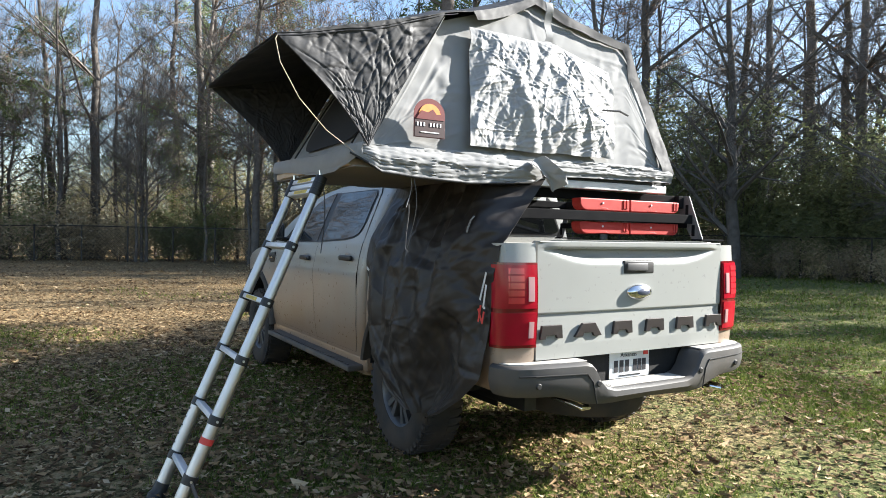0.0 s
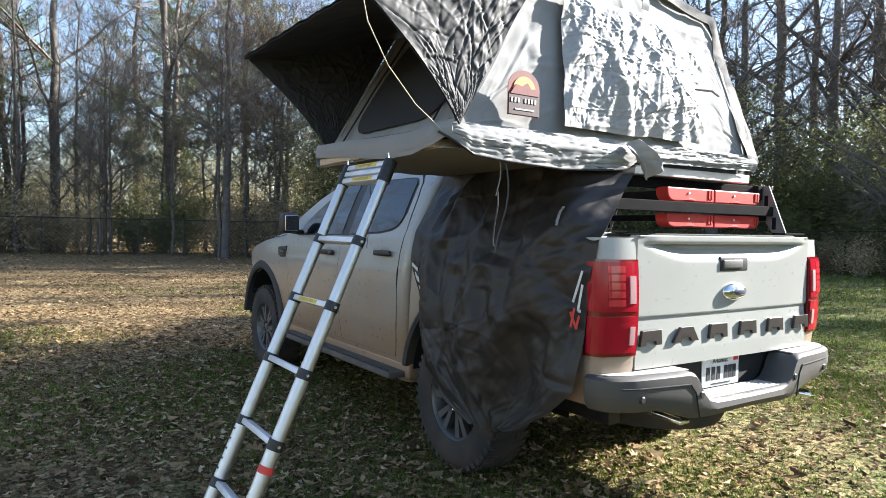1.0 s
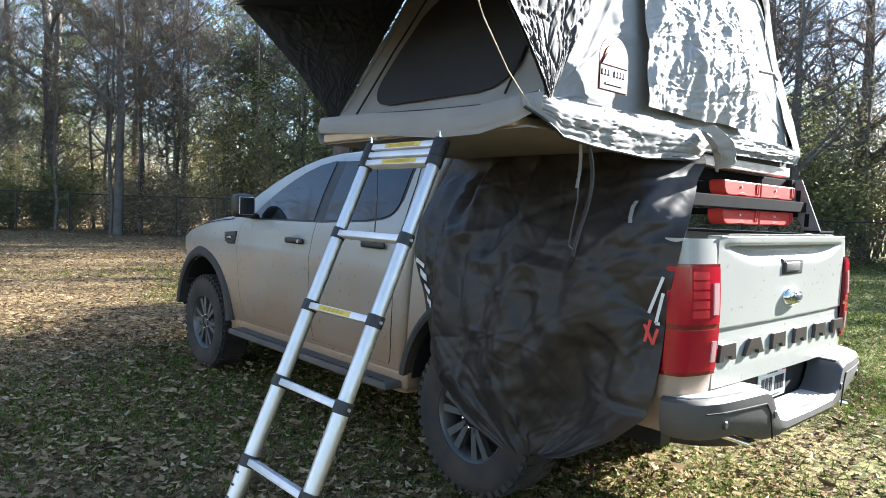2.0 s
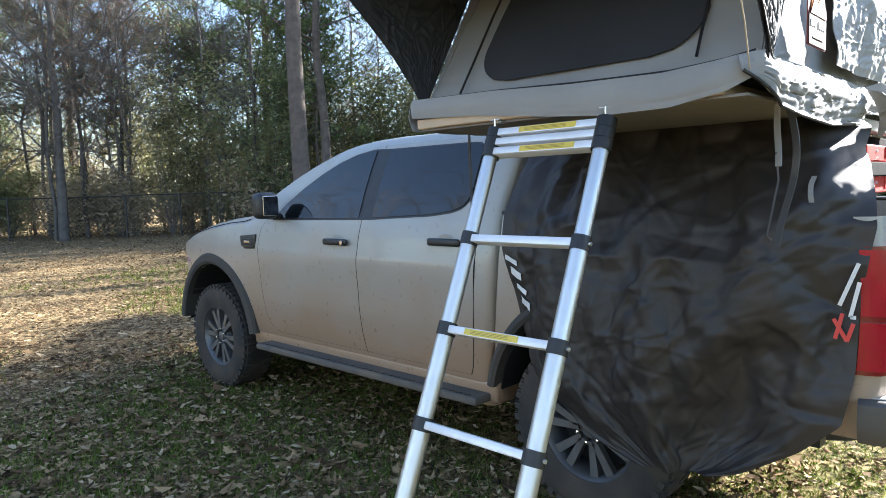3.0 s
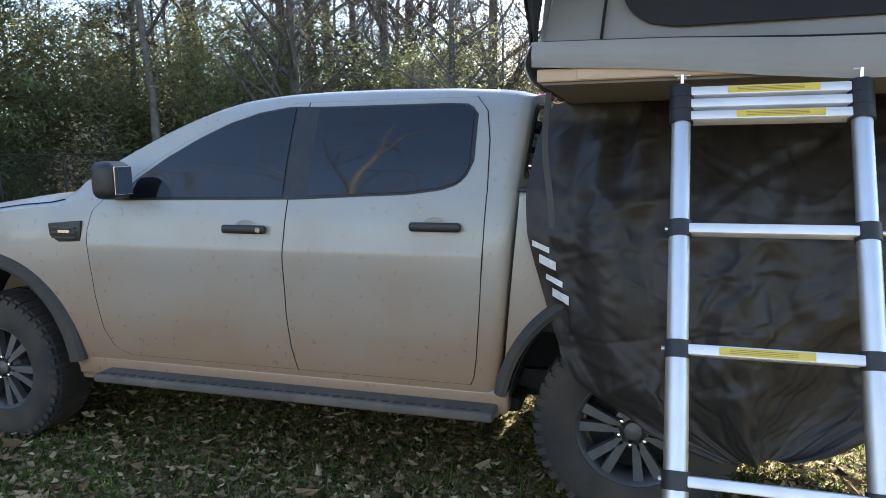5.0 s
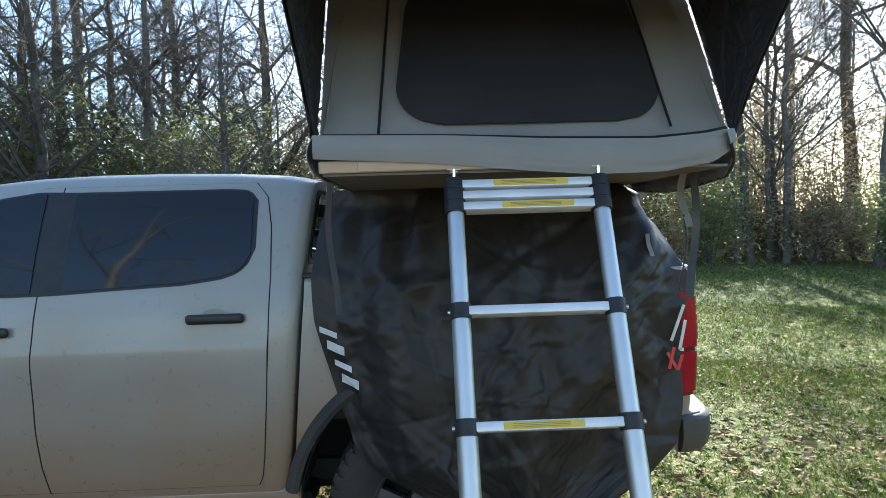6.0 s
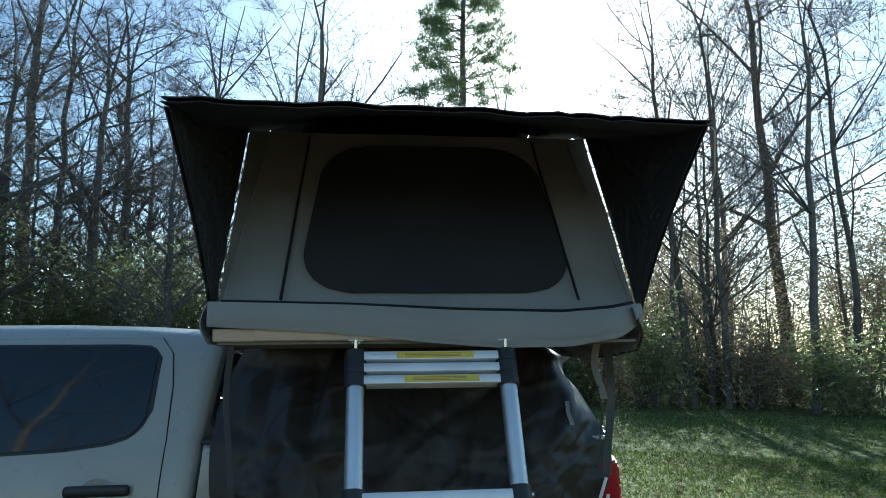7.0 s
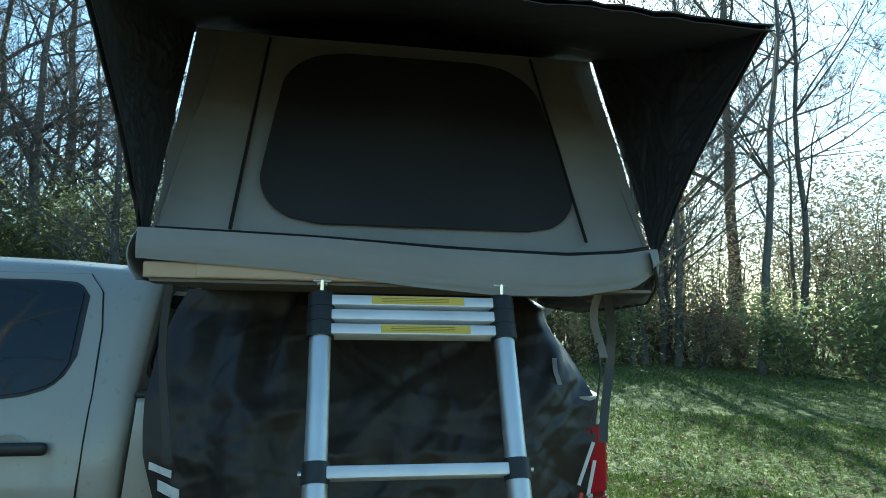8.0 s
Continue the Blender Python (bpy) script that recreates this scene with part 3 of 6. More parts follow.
# load bed: two sides, headboard, floor
def bed_side(s):
    prof = [(0.652, 0.892), (0.8, 0.906), (1.0, 0.908), (1.2, 0.904), (1.32, 0.893), (1.382, 0.885), (1.395, 0.875), (1.395, 0.82), (1.36, 0.81), (0.86, 0.79), (0.84, 0.86), (0.652, 0.872)]
    bm = prism([(x * s, z) for z, x in prof], 1.676 - 0.19, "xz", 0.19)
    for v in bm.verts:
        # the sides draw in a little towards the lamps, and the front edge leans with the back of the cab
        if v.co.y < 0.3:
            v.co.x *= 0.975
        if v.co.y > 1.6:
            v.co.y += max(0.0, 1.36 - v.co.z) * 0.085
    return bm


for s in (-1, 1):
    b = part("bed_side", bed_side(s), M_paint, truck)
    cut(b, [arch_cutter(REAR_AXLE) if s < 0 else flipped(arch_cutter(REAR_AXLE))])
    b.data.shade_smooth()
    b.data.set_sharp_from_angle(angle=radians(25))
    part("bed_rail_cap", boxed(min(s * 0.80, s * 0.885), 0.34, 1.394, max(s * 0.80, s * 0.90), 1.685, 1.412, 0.006), M_blackpl, truck)
    # tail lamp: wraps the rear corner
    y0 = 0.125
    def corner(off, z0, z1, u0=0.0, u1=1.0):
        def at(u, v):
            t = u0 + (u1 - u0) * u
            z = z0 + (z1 - z0) * v
            bulge = 0.012 * math.sin(math.pi * (z - 0.86) / 0.46)
            if t < 0.55:
                f = t / 0.55
                return (s * (0.705 + 0.147 * f), y0 - off - bulge + 0.03 * f * f, z)
            f = (t - 0.55) / 0.45
            a = f * math.pi / 2
            return (s * (0.852 + (0.032 + off) * math.sin(a)), y0 + 0.03 - off - bulge + (0.02 + off) * (1 - math.cos(a)) + 0.05 * f * f, z)
        bm = sheet(at, 16, 10, 0.012)
        bmesh.ops.recalc_face_normals(bm, faces=bm.faces)
        return bm
    lo = part("tail_light", corner(0.010, 0.88, 1.3), M_reddeep, truck, "red wrap-round tail light", smooth=True)
    part("upper_lens", corner(0.016, 1.075, 1.29, 0.04, 0.96), M_redlens, lo, smooth=True)
    part("lower_lens", corner(0.016, 0.895, 1.055, 0.04, 0.96), M_redlens, lo, smooth=True)
    part("reverse_lens", corner(0.021, 1.11, 1.23, 0.1, 0.22), M_clearlens, lo, smooth=True)
    for q in range(5):
        part("reflector_facet", corner(0.019, 1.1 + q * 0.036, 1.128 + q * 0.036, 0.3, 0.62), M_facet, lo, smooth=True)
    part("reverse_lens", corner(0.021, 0.93, 1.01, 0.1, 0.2), M_clearlens, lo, smooth=True)
    part("bed_corner", corner(-0.002, 1.3, 1.395), M_clean, truck, smooth=True)
    part("bed_corner", corner(-0.002, 0.785, 0.88), M_paint, truck, smooth=True)
part("bed_floor", boxed(-0.76, 0.16, 0.8, 0.76, 1.66, 0.84), M_blackpl, truck)
part("headboard", boxed(-0.82, 1.64, 0.84, 0.82, 1.685, 1.385, 0.01), M_paint, truck)

# tailgate
TG = 0.103
def gate_face(u, v):
    x = -0.695 + 1.39 * u
    z = 0.81 + 0.592 * v
    y = TG
    mask = max(0.0, min(1.0, (0.68 - abs(x)) / 0.1))
    mask *= mask * (3 - 2 * mask)
    bend = max(0.0, (abs(x) - 0.3) / 0.36)
    foot = 1.28 + 0.085 * bend * bend
    if z > 1.37:
        y -= 0.014 * math.sqrt(min(1.0, (z - 1.37) / 0.01)) * mask
    elif z > foot:
        f = min(1.0, (z - foot) / 0.075)
        y += 0.038 * f * f * (3 - 2 * f) * mask
    elif z < 1.04:
        y += 0.01 * max(0.0, 1 - (1.04 - z) / 0.16)
    return (x, y + 0.012 * (abs(x) / 0.7) ** 3, z)
gate_bm = sheet(gate_face, 48, 96, 0.05)
bmesh.ops.recalc_face_normals(gate_bm, faces=gate_bm.faces)
tailgate = part("tailgate", gate_bm, M_clean, truck, smooth=True, angle=60)
part("gate_cap", boxed(-0.69, TG + 0.004, 1.4, 0.685, TG + 0.06, 1.408, 0.004, 3), M_clean, tailgate)
hb = part("tailgate_handle", boxed(-0.115, TG - 0.004, 1.236, 0.115, TG + 0.016, 1.308, 0.008, 3), M_blackpl, tailgate, "black tailgate handle", smooth=True)
part("handle_pull", boxed(-0.1, TG - 0.013, 1.25, 0.06, TG + 0.004, 1.294, 0.007, 3), M_bumper, hb, smooth=True)
bd = bmesh.new()
bmesh.ops.create_uvsphere(bd, u_segments=32, v_segments=12, radius=1.0)
for v in bd.verts:
    v.co = Vector((v.co.x * 0.094, TG - 0.004 + v.co.y * 0.034, 1.136 + v.co.z * 0.044))
bo = part("oval_badge", bd, M_chrome, tailgate, "oval chrome and dark blue badge", smooth=True)
M_navy = material("navy_enamel", (0.09, 0.1, 0.14), 0.2, coat=0.5)
bd = bmesh.new()
bmesh.ops.create_uvsphere(bd, u_segments=32, v_segments=12, radius=1.0)
for v in bd.verts:
    v.co = Vector((0.004 + v.co.x * 0.068, TG - 0.014 + v.co.y * 0.028, 1.136 + v.co.z * 0.027))
part("badge_field", bd, M_navy, bo, smooth=True)
# six raised dark blocks across the gate
M_letter = material("bronze_black_block", (0.05, 0.042, 0.04), 0.35, 0.3)
for k in range(6):
    x = -0.615 + k * 0.246
    skew = 0.02 if k == 1 else 0.0
    blk = prism([(x - 0.072 - skew, 0.916), (x - 0.036, 0.916), (x - 0.03, 0.935), (x + 0.03, 0.935), (x + 0.04, 0.916), (x + 0.074 + skew, 0.916), (x + 0.068 - skew, 0.985), (x - 0.06 + skew, 0.985)], 0.016, "xz", TG - 0.012, 0.002)
    part("raised_block", blk, M_letter, tailgate)

# rear bumper: one moulding with high ends and a low step below the plate
B_TOP = [(0, 0.655), (0.27, 0.657), (0.325, 0.672), (0.365, 0.71), (0.395, 0.765), (0.42, 0.79), (0.46, 0.8), (1.0, 0.8)]
B_LOW = [(0, 0.578), (0.3, 0.568), (0.42, 0.575), (0.52, 0.605), (0.62, 0.63), (0.9, 0.64), (1.0, 0.65)]
B_PATH = [(0.0, -0.018, 0.0), (0.27, -0.014, 2), (0.325, -0.012, 2), (0.365, -0.01, 3), (0.395, -0.008, 4), (0.42, -0.006, 5), (0.46, -0.002, 6), (0.52, 0.004, 6), (0.62, 0.014, 7), (0.76, 0.034, 12), (0.84, 0.06, 26), (0.89, 0.1, 50), (0.914, 0.15, 75), (0.918, 0.2, 86)]


def bumper_ring(bm, s, x, y, turn, lift=0.0, inset=0.0):
    top, low = lerp_table(B_TOP, x) + lift, lerp_table(B_LOW, x)
    deep = 0.16 - 0.07 * min(1, turn / 60)
    out = Vector((s * math.sin(radians(turn)), -math.cos(radians(turn)), 0))
    rows = [(deep, top), (0.03, top), (0.012, top - 0.004), (0.0, top - 0.016), (-0.004, (top + low) / 2), (0.008, low + 0.03), (0.028, low + 0.006), (0.06, low), (deep, low)]
    return [bm.verts.new(Vector((s * x, y, z)) - out * d) for d, z in rows]


bm = bmesh.new()
rings = [bumper_ring(bm, -1, *p) for p in B_PATH[:0:-1]] + [bumper_ring(bm, 1, *p) for p in B_PATH]
for ra, rb in zip(rings, rings[1:]):
    for k in range(9):
        bm.faces.new((ra[k], ra[(k + 1) % 9], rb[(k + 1) % 9], rb[k]))
bm.faces.new(rings[0]), bm.faces.new(rings[-1])
bmesh.ops.recalc_face_normals(bm, faces=bm.faces)
bumper = part("rear_bumper", bm, M_bumper, truck, "dark grey step bumper with dusty treads and painted-in sunlight on the end tops", smooth=True, angle=35)
# pale from dust, and from sunlight put into the colour
M_tread = material("dusty_sunlit_tread", (0.36, 0.35, 0.33), 0.7, second=(0.46, 0.42, 0.36), scale=7, mix=0.8, bump=0.3, bump_scale=160)
part("step_pad", prism([(-0.29, 0.135), (0.29, 0.135), (0.29, 0.012), (-0.29, 0.012)], 0.005, "xy", 0.6555, 0.002), M_tread, bumper)
for k in range(7):
    part("tread_rib", boxed(-0.27, 0.025 + k * 0.015, 0.66, 0.27, 0.031 + k * 0.015, 0.663), M_tread, bumper)
for s in (-1, 1):
    # pale pad on the bumper end: its sunlit top is painted in
    part("sunlit_top_pad", prism([(s * 0.435, 0.12), (s * 0.43, 0.03), (s * 0.6, 0.042), (s * 0.8, 0.078), (s * 0.86, 0.11), (s * 0.88, 0.15), (s * 0.88, 0.2), (s * 0.72, 0.12)], 0.006, "xy", 0.7985, 0.002), M_tread, bumper)
    # raised panel line across each end
    part("bumper_seam", tubed([(s * 0.40, -0.0115, 0.59), (s * 0.425, -0.0105, 0.70), (s * 0.46, -0.0075, 0.745), (s * 0.62, 0.0085, 0.748), (s * 0.76, 0.028, 0.75), (s * 0.84, 0.055, 0.75)], 0.0035, 6), M_darkgap, bumper)
    for x, y, z in ((0.385, -0.012, 0.69), (0.74, 0.026, 0.70)):
        sn = lathe([(0.001, -0.004), (0.012, -0.004), (0.016, 0.0), (0.018, 0.006)], "y", 20)
        for v in sn.verts:
            v.co += Vector((s * x, y, z))
        part("parking_sensor", sn, M_blackpl, bumper)
part("plate_recess", boxed(-0.44, 0.165, 0.64, 0.44, 0.2, 0.81), M_darkgap, bumper)
M_plate = material("number_plate", (0.72, 0.73, 0.72), 0.4, second=(0.6, 0.62, 0.62), scale=10)
plate = part("number_plate", boxed(-0.152, 0.158, 0.655, 0.152, 0.163, 0.807, 0.002), M_plate, truck, "white number plate with dark characters")
M_ink = material("dark_ink", (0.03, 0.03, 0.035), 0.5)
for k, x in enumerate((-0.105, -0.063, -0.021, 0.04, 0.075, 0.11)):
    part("plate_bar", boxed(x - 0.014, 0.155, 0.69, x + 0.014, 0.158, 0.755), M_ink, plate)
word = bpy.data.curves.new("plate_word", "FONT")
word.body, word.size, word.align_x, word.extrude = "Arkansas", 0.034, "CENTER", 0.0005
holder = new("plate_word", word)
word_mesh = bpy.data.meshes.new_from_object(holder.evaluated_get(bpy.context.evaluated_depsgraph_get()))
bpy.data.objects.remove(holder)
word_mesh.transform(pose(-0.01, 0.1555, 0.773, 90, 0, 0))
word_mesh.materials.clear()
word_mesh.materials.append(M_ink)
new("plate_word", word_mesh).parent = plate
part("plate_mark", boxed(0.105, 0.155, 0.775, 0.14, 0.158, 0.797), M_redst, plate)
part("plate_bar", boxed(-0.08, 0.155, 0.667, 0.08, 0.158, 0.673), M_ink, plate)

# underside: frame rails, exhausts, axle
for s in (-1, 1):
    part("frame_rail", boxed(s * 0.5 - 0.04, 0.4, 0.47, s * 0.5 + 0.04, 5.0, 0.56), M_blackpl, truck)
part("rear_axle", tubed([(-0.75, REAR_AXLE, HUB_Z), (0.75, REAR_AXLE, HUB_Z)], 0.05, 12), M_steel, truck, smooth=True)
part("axle_housing", lathe([(0.02, -0.14), (0.12, -0.08), (0.15, 0), (0.12, 0.08), (0.02, 0.14)], "x", 20), M_steel, truck, smooth=True).location = (0, REAR_AXLE, HUB_Z)
part("front_axle", tubed([(-0.75, FRONT_AXLE, HUB_Z), (0.75, FRONT_AXLE, HUB_Z)], 0.04, 12), M_steel, truck, smooth=True)
part("underbody", boxed(-0.7, 1.7, 0.4, 0.7, 5.1, 0.48, 0.03), M_darkgap, truck)
part("tow_hook", tubed([(-0.45, 0.3, 0.57), (-0.44, 0.12, 0.56), (-0.42, 0.075, 0.548), (-0.375, 0.075, 0.548), (-0.36, 0.12, 0.56), (-0.36, 0.3, 0.57)], 0.013, 10), M_chrome, truck, smooth=True)
part("tow_hook", tubed([(0.55, 0.2, 0.57), (0.56, 0.06, 0.565), (0.6, 0.03, 0.56), (0.64, 0.06, 0.565), (0.65, 0.2, 0.57)], 0.014, 10), M_chrome, truck, smooth=True)
part("spare_carrier", lathe([(0.1, -0.09), (0.36, -0.09), (0.385, -0.04), (0.385, 0.05), (0.36, 0.09), (0.1, 0.09)], "z", 40), M_rubber, truck, "spare tyre slung under the bed", smooth=True).location = (0.05, 0.62, 0.5)


# wheels
def wheel(y, s):
    w = new("wheel")
    w.parent = truck
    w.location = (s * 0.79, y, HUB_Z)
    R = 0.394
    tyre = lathe([(0.225, -0.12), (0.27, -0.132), (0.33, -0.134), (0.365, -0.122), (R - 0.008, -0.1), (R, -0.06), (R, 0.06), (R - 0.008, 0.1), (0.365, 0.122), (0.33, 0.134), (0.27, 0.132), (0.225, 0.12)], "x", 64, close=True)
    t = part("tyre", tyre, M_rubber, w, smooth=True)
    blocks = bmesh.new()
    for k in range(44):
        a = 2 * math.pi * k / 44
        for side in (-1, 1):
            m = Matrix.Rotation(a + side * 0.03, 4, "X")
            box(blocks, side * 0.07 - 0.035, -0.017, R - 0.012, side * 0.07 + 0.035, 0.019, R + 0.003, 0, m=m)
            box(blocks, side * 0.119 - 0.006, -0.015, R - 0.045, side * 0.119 + 0.006, 0.015, R - 0.008, 0, m=m)
    part("tread", blocks, M_rubber, t)["kind"] = "stuff"
    o = s
    part("rim", lathe([(0.20, -0.1 * o), (0.222, 0.09 * o), (0.232, 0.112 * o), (0.222, 0.118 * o), (0.208, 0.1 * o), (0.2, 0.03 * o)], "x", 56), M_rim, w, "dark grey alloy rim", smooth=True)
    for k in range(6):
        a = 2 * math.pi * k / 6 + 0.2
        for d in (-1, 1):
            m = Matrix.Rotation(a, 4, "X")
            bm = bmesh.new()
            x1, x2 = (0.08, 0.1) if o > 0 else (-0.1, -0.08)
            vs = [m @ Vector(p) for p in ((x2 if o > 0 else x1, d * 0.007, 0.05), (x2 if o > 0 else x1, d * 0.036, 0.05), (x2 if o > 0 else x1, d * 0.092, 0.208), (x2 if o > 0 else x1, d * 0.05, 0.214))]
            back = [v - Vector((0.035 * o, 0, 0)) for v in vs]
            a1 = [bm.verts.new(v) for v in vs]
            a2 = [bm.verts.new(v) for v in back]
            bm.faces.new(a1), bm.faces.new(a2[::-1])
            for q in range(4):
                bm.faces.new((a1[q], a2[q], a2[(q + 1) % 4], a1[(q + 1) % 4]))
            bmesh.ops.recalc_face_normals(bm, faces=bm.faces)
            part("spoke", bm, M_rim, w)
        nut = lathe([(0.001, 0.112 * o), (0.009, 0.11 * o), (0.011, 0.09 * o)], "x", 10)
        for v in nut.verts:
            v.co += Vector((0, 0.058 * math.cos(a + 0.5), 0.058 * math.sin(a + 0.5)))
        part("wheel_nut", nut, M_chrome, w)
    part("hub_cap", lathe([(0.001, 0.105 * o), (0.034, 0.1 * o), (0.038, 0.07 * o), (0.08, 0.06 * o), (0.09, 0.0)], "x", 32), M_rim, w, smooth=True)
    part("brake_disc", lathe([(0.001, 0.015 * o), (0.15, 0.015 * o), (0.15, 0.0), (0.19, 0.0), (0.19, -0.06 * o)], "x", 40), M_darkgap, w, smooth=True)
    return w


for yy in (FRONT_AXLE, REAR_AXLE):
    for s in (-1, 1):
        wheel(yy, s)
# inner wheel houses
for yy in (FRONT_AXLE, REAR_AXLE):
    for s in (-1, 1):
        house = bmesh.new()
        rings = [[house.verts.new((s * x, yy + 0.546 * math.cos(a) * (0.86 if math.cos(a) > 0 and yy > 3 else 0.98), HUB_Z + 0.01 + 0.546 * math.sin(a))) for a in [radians(8 + 164 * k / 24) for k in range(25)]] for x in (0.5, 0.9)]
        for k in range(24):
            house.faces.new((rings[0][k], rings[0][k + 1], rings[1][k + 1], rings[1][k]))
        part("wheel_house", house, M_darkgap, truck)


# ---- rooftop tent ----
TX0, TX1, TY0, TY1, TZ = -1.605, 0.43, 0.30, 1.50, 1.775
tent = thing("rooftop_tent", "grey canvas fold-out rooftop tent opened over the truck bed", "tent")


def crumple(p, amp, scale, seed=0.0):
    return amp * (noise.noise((p[0] * scale + seed, p[1] * scale, p[2] * scale)) + 0.6 * abs(noise.noise((p[0] * scale * 2.3, p[1] * scale * 2.3 + seed, p[2] * scale * 2.3))) + 0.3 * noise.noise((p[0] * scale * 5, p[1] * scale * 5, p[2] * scale * 5 + seed)))


FOLDS = {}


def folds(u, v, seed, n, angle, spread, width=0.05, fan=None, long=1.0):
    """Sharp-crested folds, about 0 to 1: short lines of a main direction, or fanning out from a point."""
    key = (seed, n)
    if key not in FOLDS:
        r = random.Random(seed)
        rows = []
        for k in range(n):
            cx, cy = r.random(), r.random()
            a = angle + r.gauss(0, spread)
            if fan:
                a = math.atan2(cy - fan[1], cx - fan[0]) + r.gauss(0, spread)
            rows.append((cx, cy, math.cos(a), math.sin(a), r.uniform(0.12, 0.4) * long, width * r.uniform(0.4, 1.3), r.uniform(0.35, 1.0), r.uniform(-0.35, 0.35)))
        FOLDS[key] = rows
    h = 0.0
    for cx, cy, ca, sa, ln, w, amp, bend in FOLDS[key]:
        du, dv = u - cx, v - cy
        along = du * ca + dv * sa
        if abs(along) > ln:
            continue
        d = abs(-du * sa + dv * ca - bend * along * along)
        if d < w:
            f = 1 - (along / ln) ** 2
            h = max(h, amp * f * (1 - d / w)) + 0.25 * amp * f * (1 - d / w)
    return h


def stretched(grid, nu, nv):
    """A grid of rows brought to nu by nv cells, straight between its points."""
    a, b = np.linspace(0, grid.shape[0] - 1, nu + 1), np.linspace(0, grid.shape[1] - 1, nv + 1)
    i, j = np.minimum(a.astype(int), grid.shape[0] - 2), np.minimum(b.astype(int), grid.shape[1] - 2)
    fi, fj = (a - i)[:, None, None], (b - j)[None, :, None]
    top = grid[i][:, j] * (1 - fi) + grid[i + 1][:, j] * fi
    low = grid[i][:, j + 1] * (1 - fi) + grid[i + 1][:, j + 1] * fi
    return top * (1 - fj) + low * fj


def settled(base, pts, slack, steps, hold, free, inward):
    """Cloth points moved until every thread has its length: the surface's own, times slack."""
    nu, nv = base.shape[0] - 1, base.shape[1] - 1
    nrm = np.cross(np.gradient(base, axis=0), np.gradient(base, axis=1))
    nrm /= np.linalg.norm(nrm, axis=2, keepdims=True) + 1e-9
    w = np.ones((nu + 1, nv + 1, 1))
    for name, sl in (("u0", (0, slice(None))), ("u1", (-1, slice(None))), ("v0", (slice(None), 0)), ("v1", (slice(None), -1))):
        if name not in free:
            w[sl] = 0
    links = []
    for di, dj, k, push in ((1, 0, 1.0, False), (0, 1, 1.0, False), (1, 1, 0.5, False), (1, -1, 0.5, False), (2, 0, 0.6, True), (0, 2, 0.6, True)):
        a = (slice(0, nu + 1 - di), slice(0, nv + 1 - dj) if dj >= 0 else slice(1, nv + 1))
        b = (slice(di, nu + 1), slice(dj, nv + 1) if dj >= 0 else slice(0, nv))
        rest = np.linalg.norm(base[b] - base[a], axis=2, keepdims=True)
        rest = rest * (slack[0] if dj == 0 else slack[1] if di == 0 else (slack[0] + slack[1]) / 2)
        links.append((a, b, rest * (0.93 if push else 1.0), k * 0.24, push))
    pts = base + (pts - base) * w
    for step in range(steps):
        move = np.zeros_like(pts)
        for a, b, rest, k, push in links:
            d = pts[b] - pts[a]
            ln = np.linalg.norm(d, axis=2, keepdims=True) + 1e-9
            c = d * (k * (np.minimum(ln - rest, 0) if push else ln - rest) / ln)
            move[a] += c
            move[b] -= c
        pts += w * (move + hold * (base - pts))
        deep = ((pts - base) * nrm).sum(2, keepdims=True)
        pts += w * nrm * np.maximum(-inward - deep, 0)
    return pts


def creased(nu, nv, seed, count, width, angle, spread):
    """Straight sharp creases over a cloth, ridges and valleys, about -1 to 1."""
    r = random.Random(seed)
    u, v = np.meshgrid(np.linspace(0, 1, nu + 1), np.linspace(0, 1, nv + 1), indexing="ij")
    h = np.zeros_like(u)
    for k in range(count):
        cx, cy, a = r.random(), r.random(), angle + r.gauss(0, spread)
        ln, w, bend = r.uniform(0.08, 0.34), width * r.uniform(0.4, 1.6), r.uniform(-0.6, 0.6)
        along = (u - cx) * math.cos(a) + (v - cy) * math.sin(a)
        d = np.abs((v - cy) * math.cos(a) - (u - cx) * math.sin(a) - bend * along * along)
        h += r.choice((-0.7, 1.0)) * r.uniform(0.3, 1.0) * np.clip(1 - d / w, 0, 1) * np.clip(1 - (along / ln) ** 2, 0, 1)
    return h


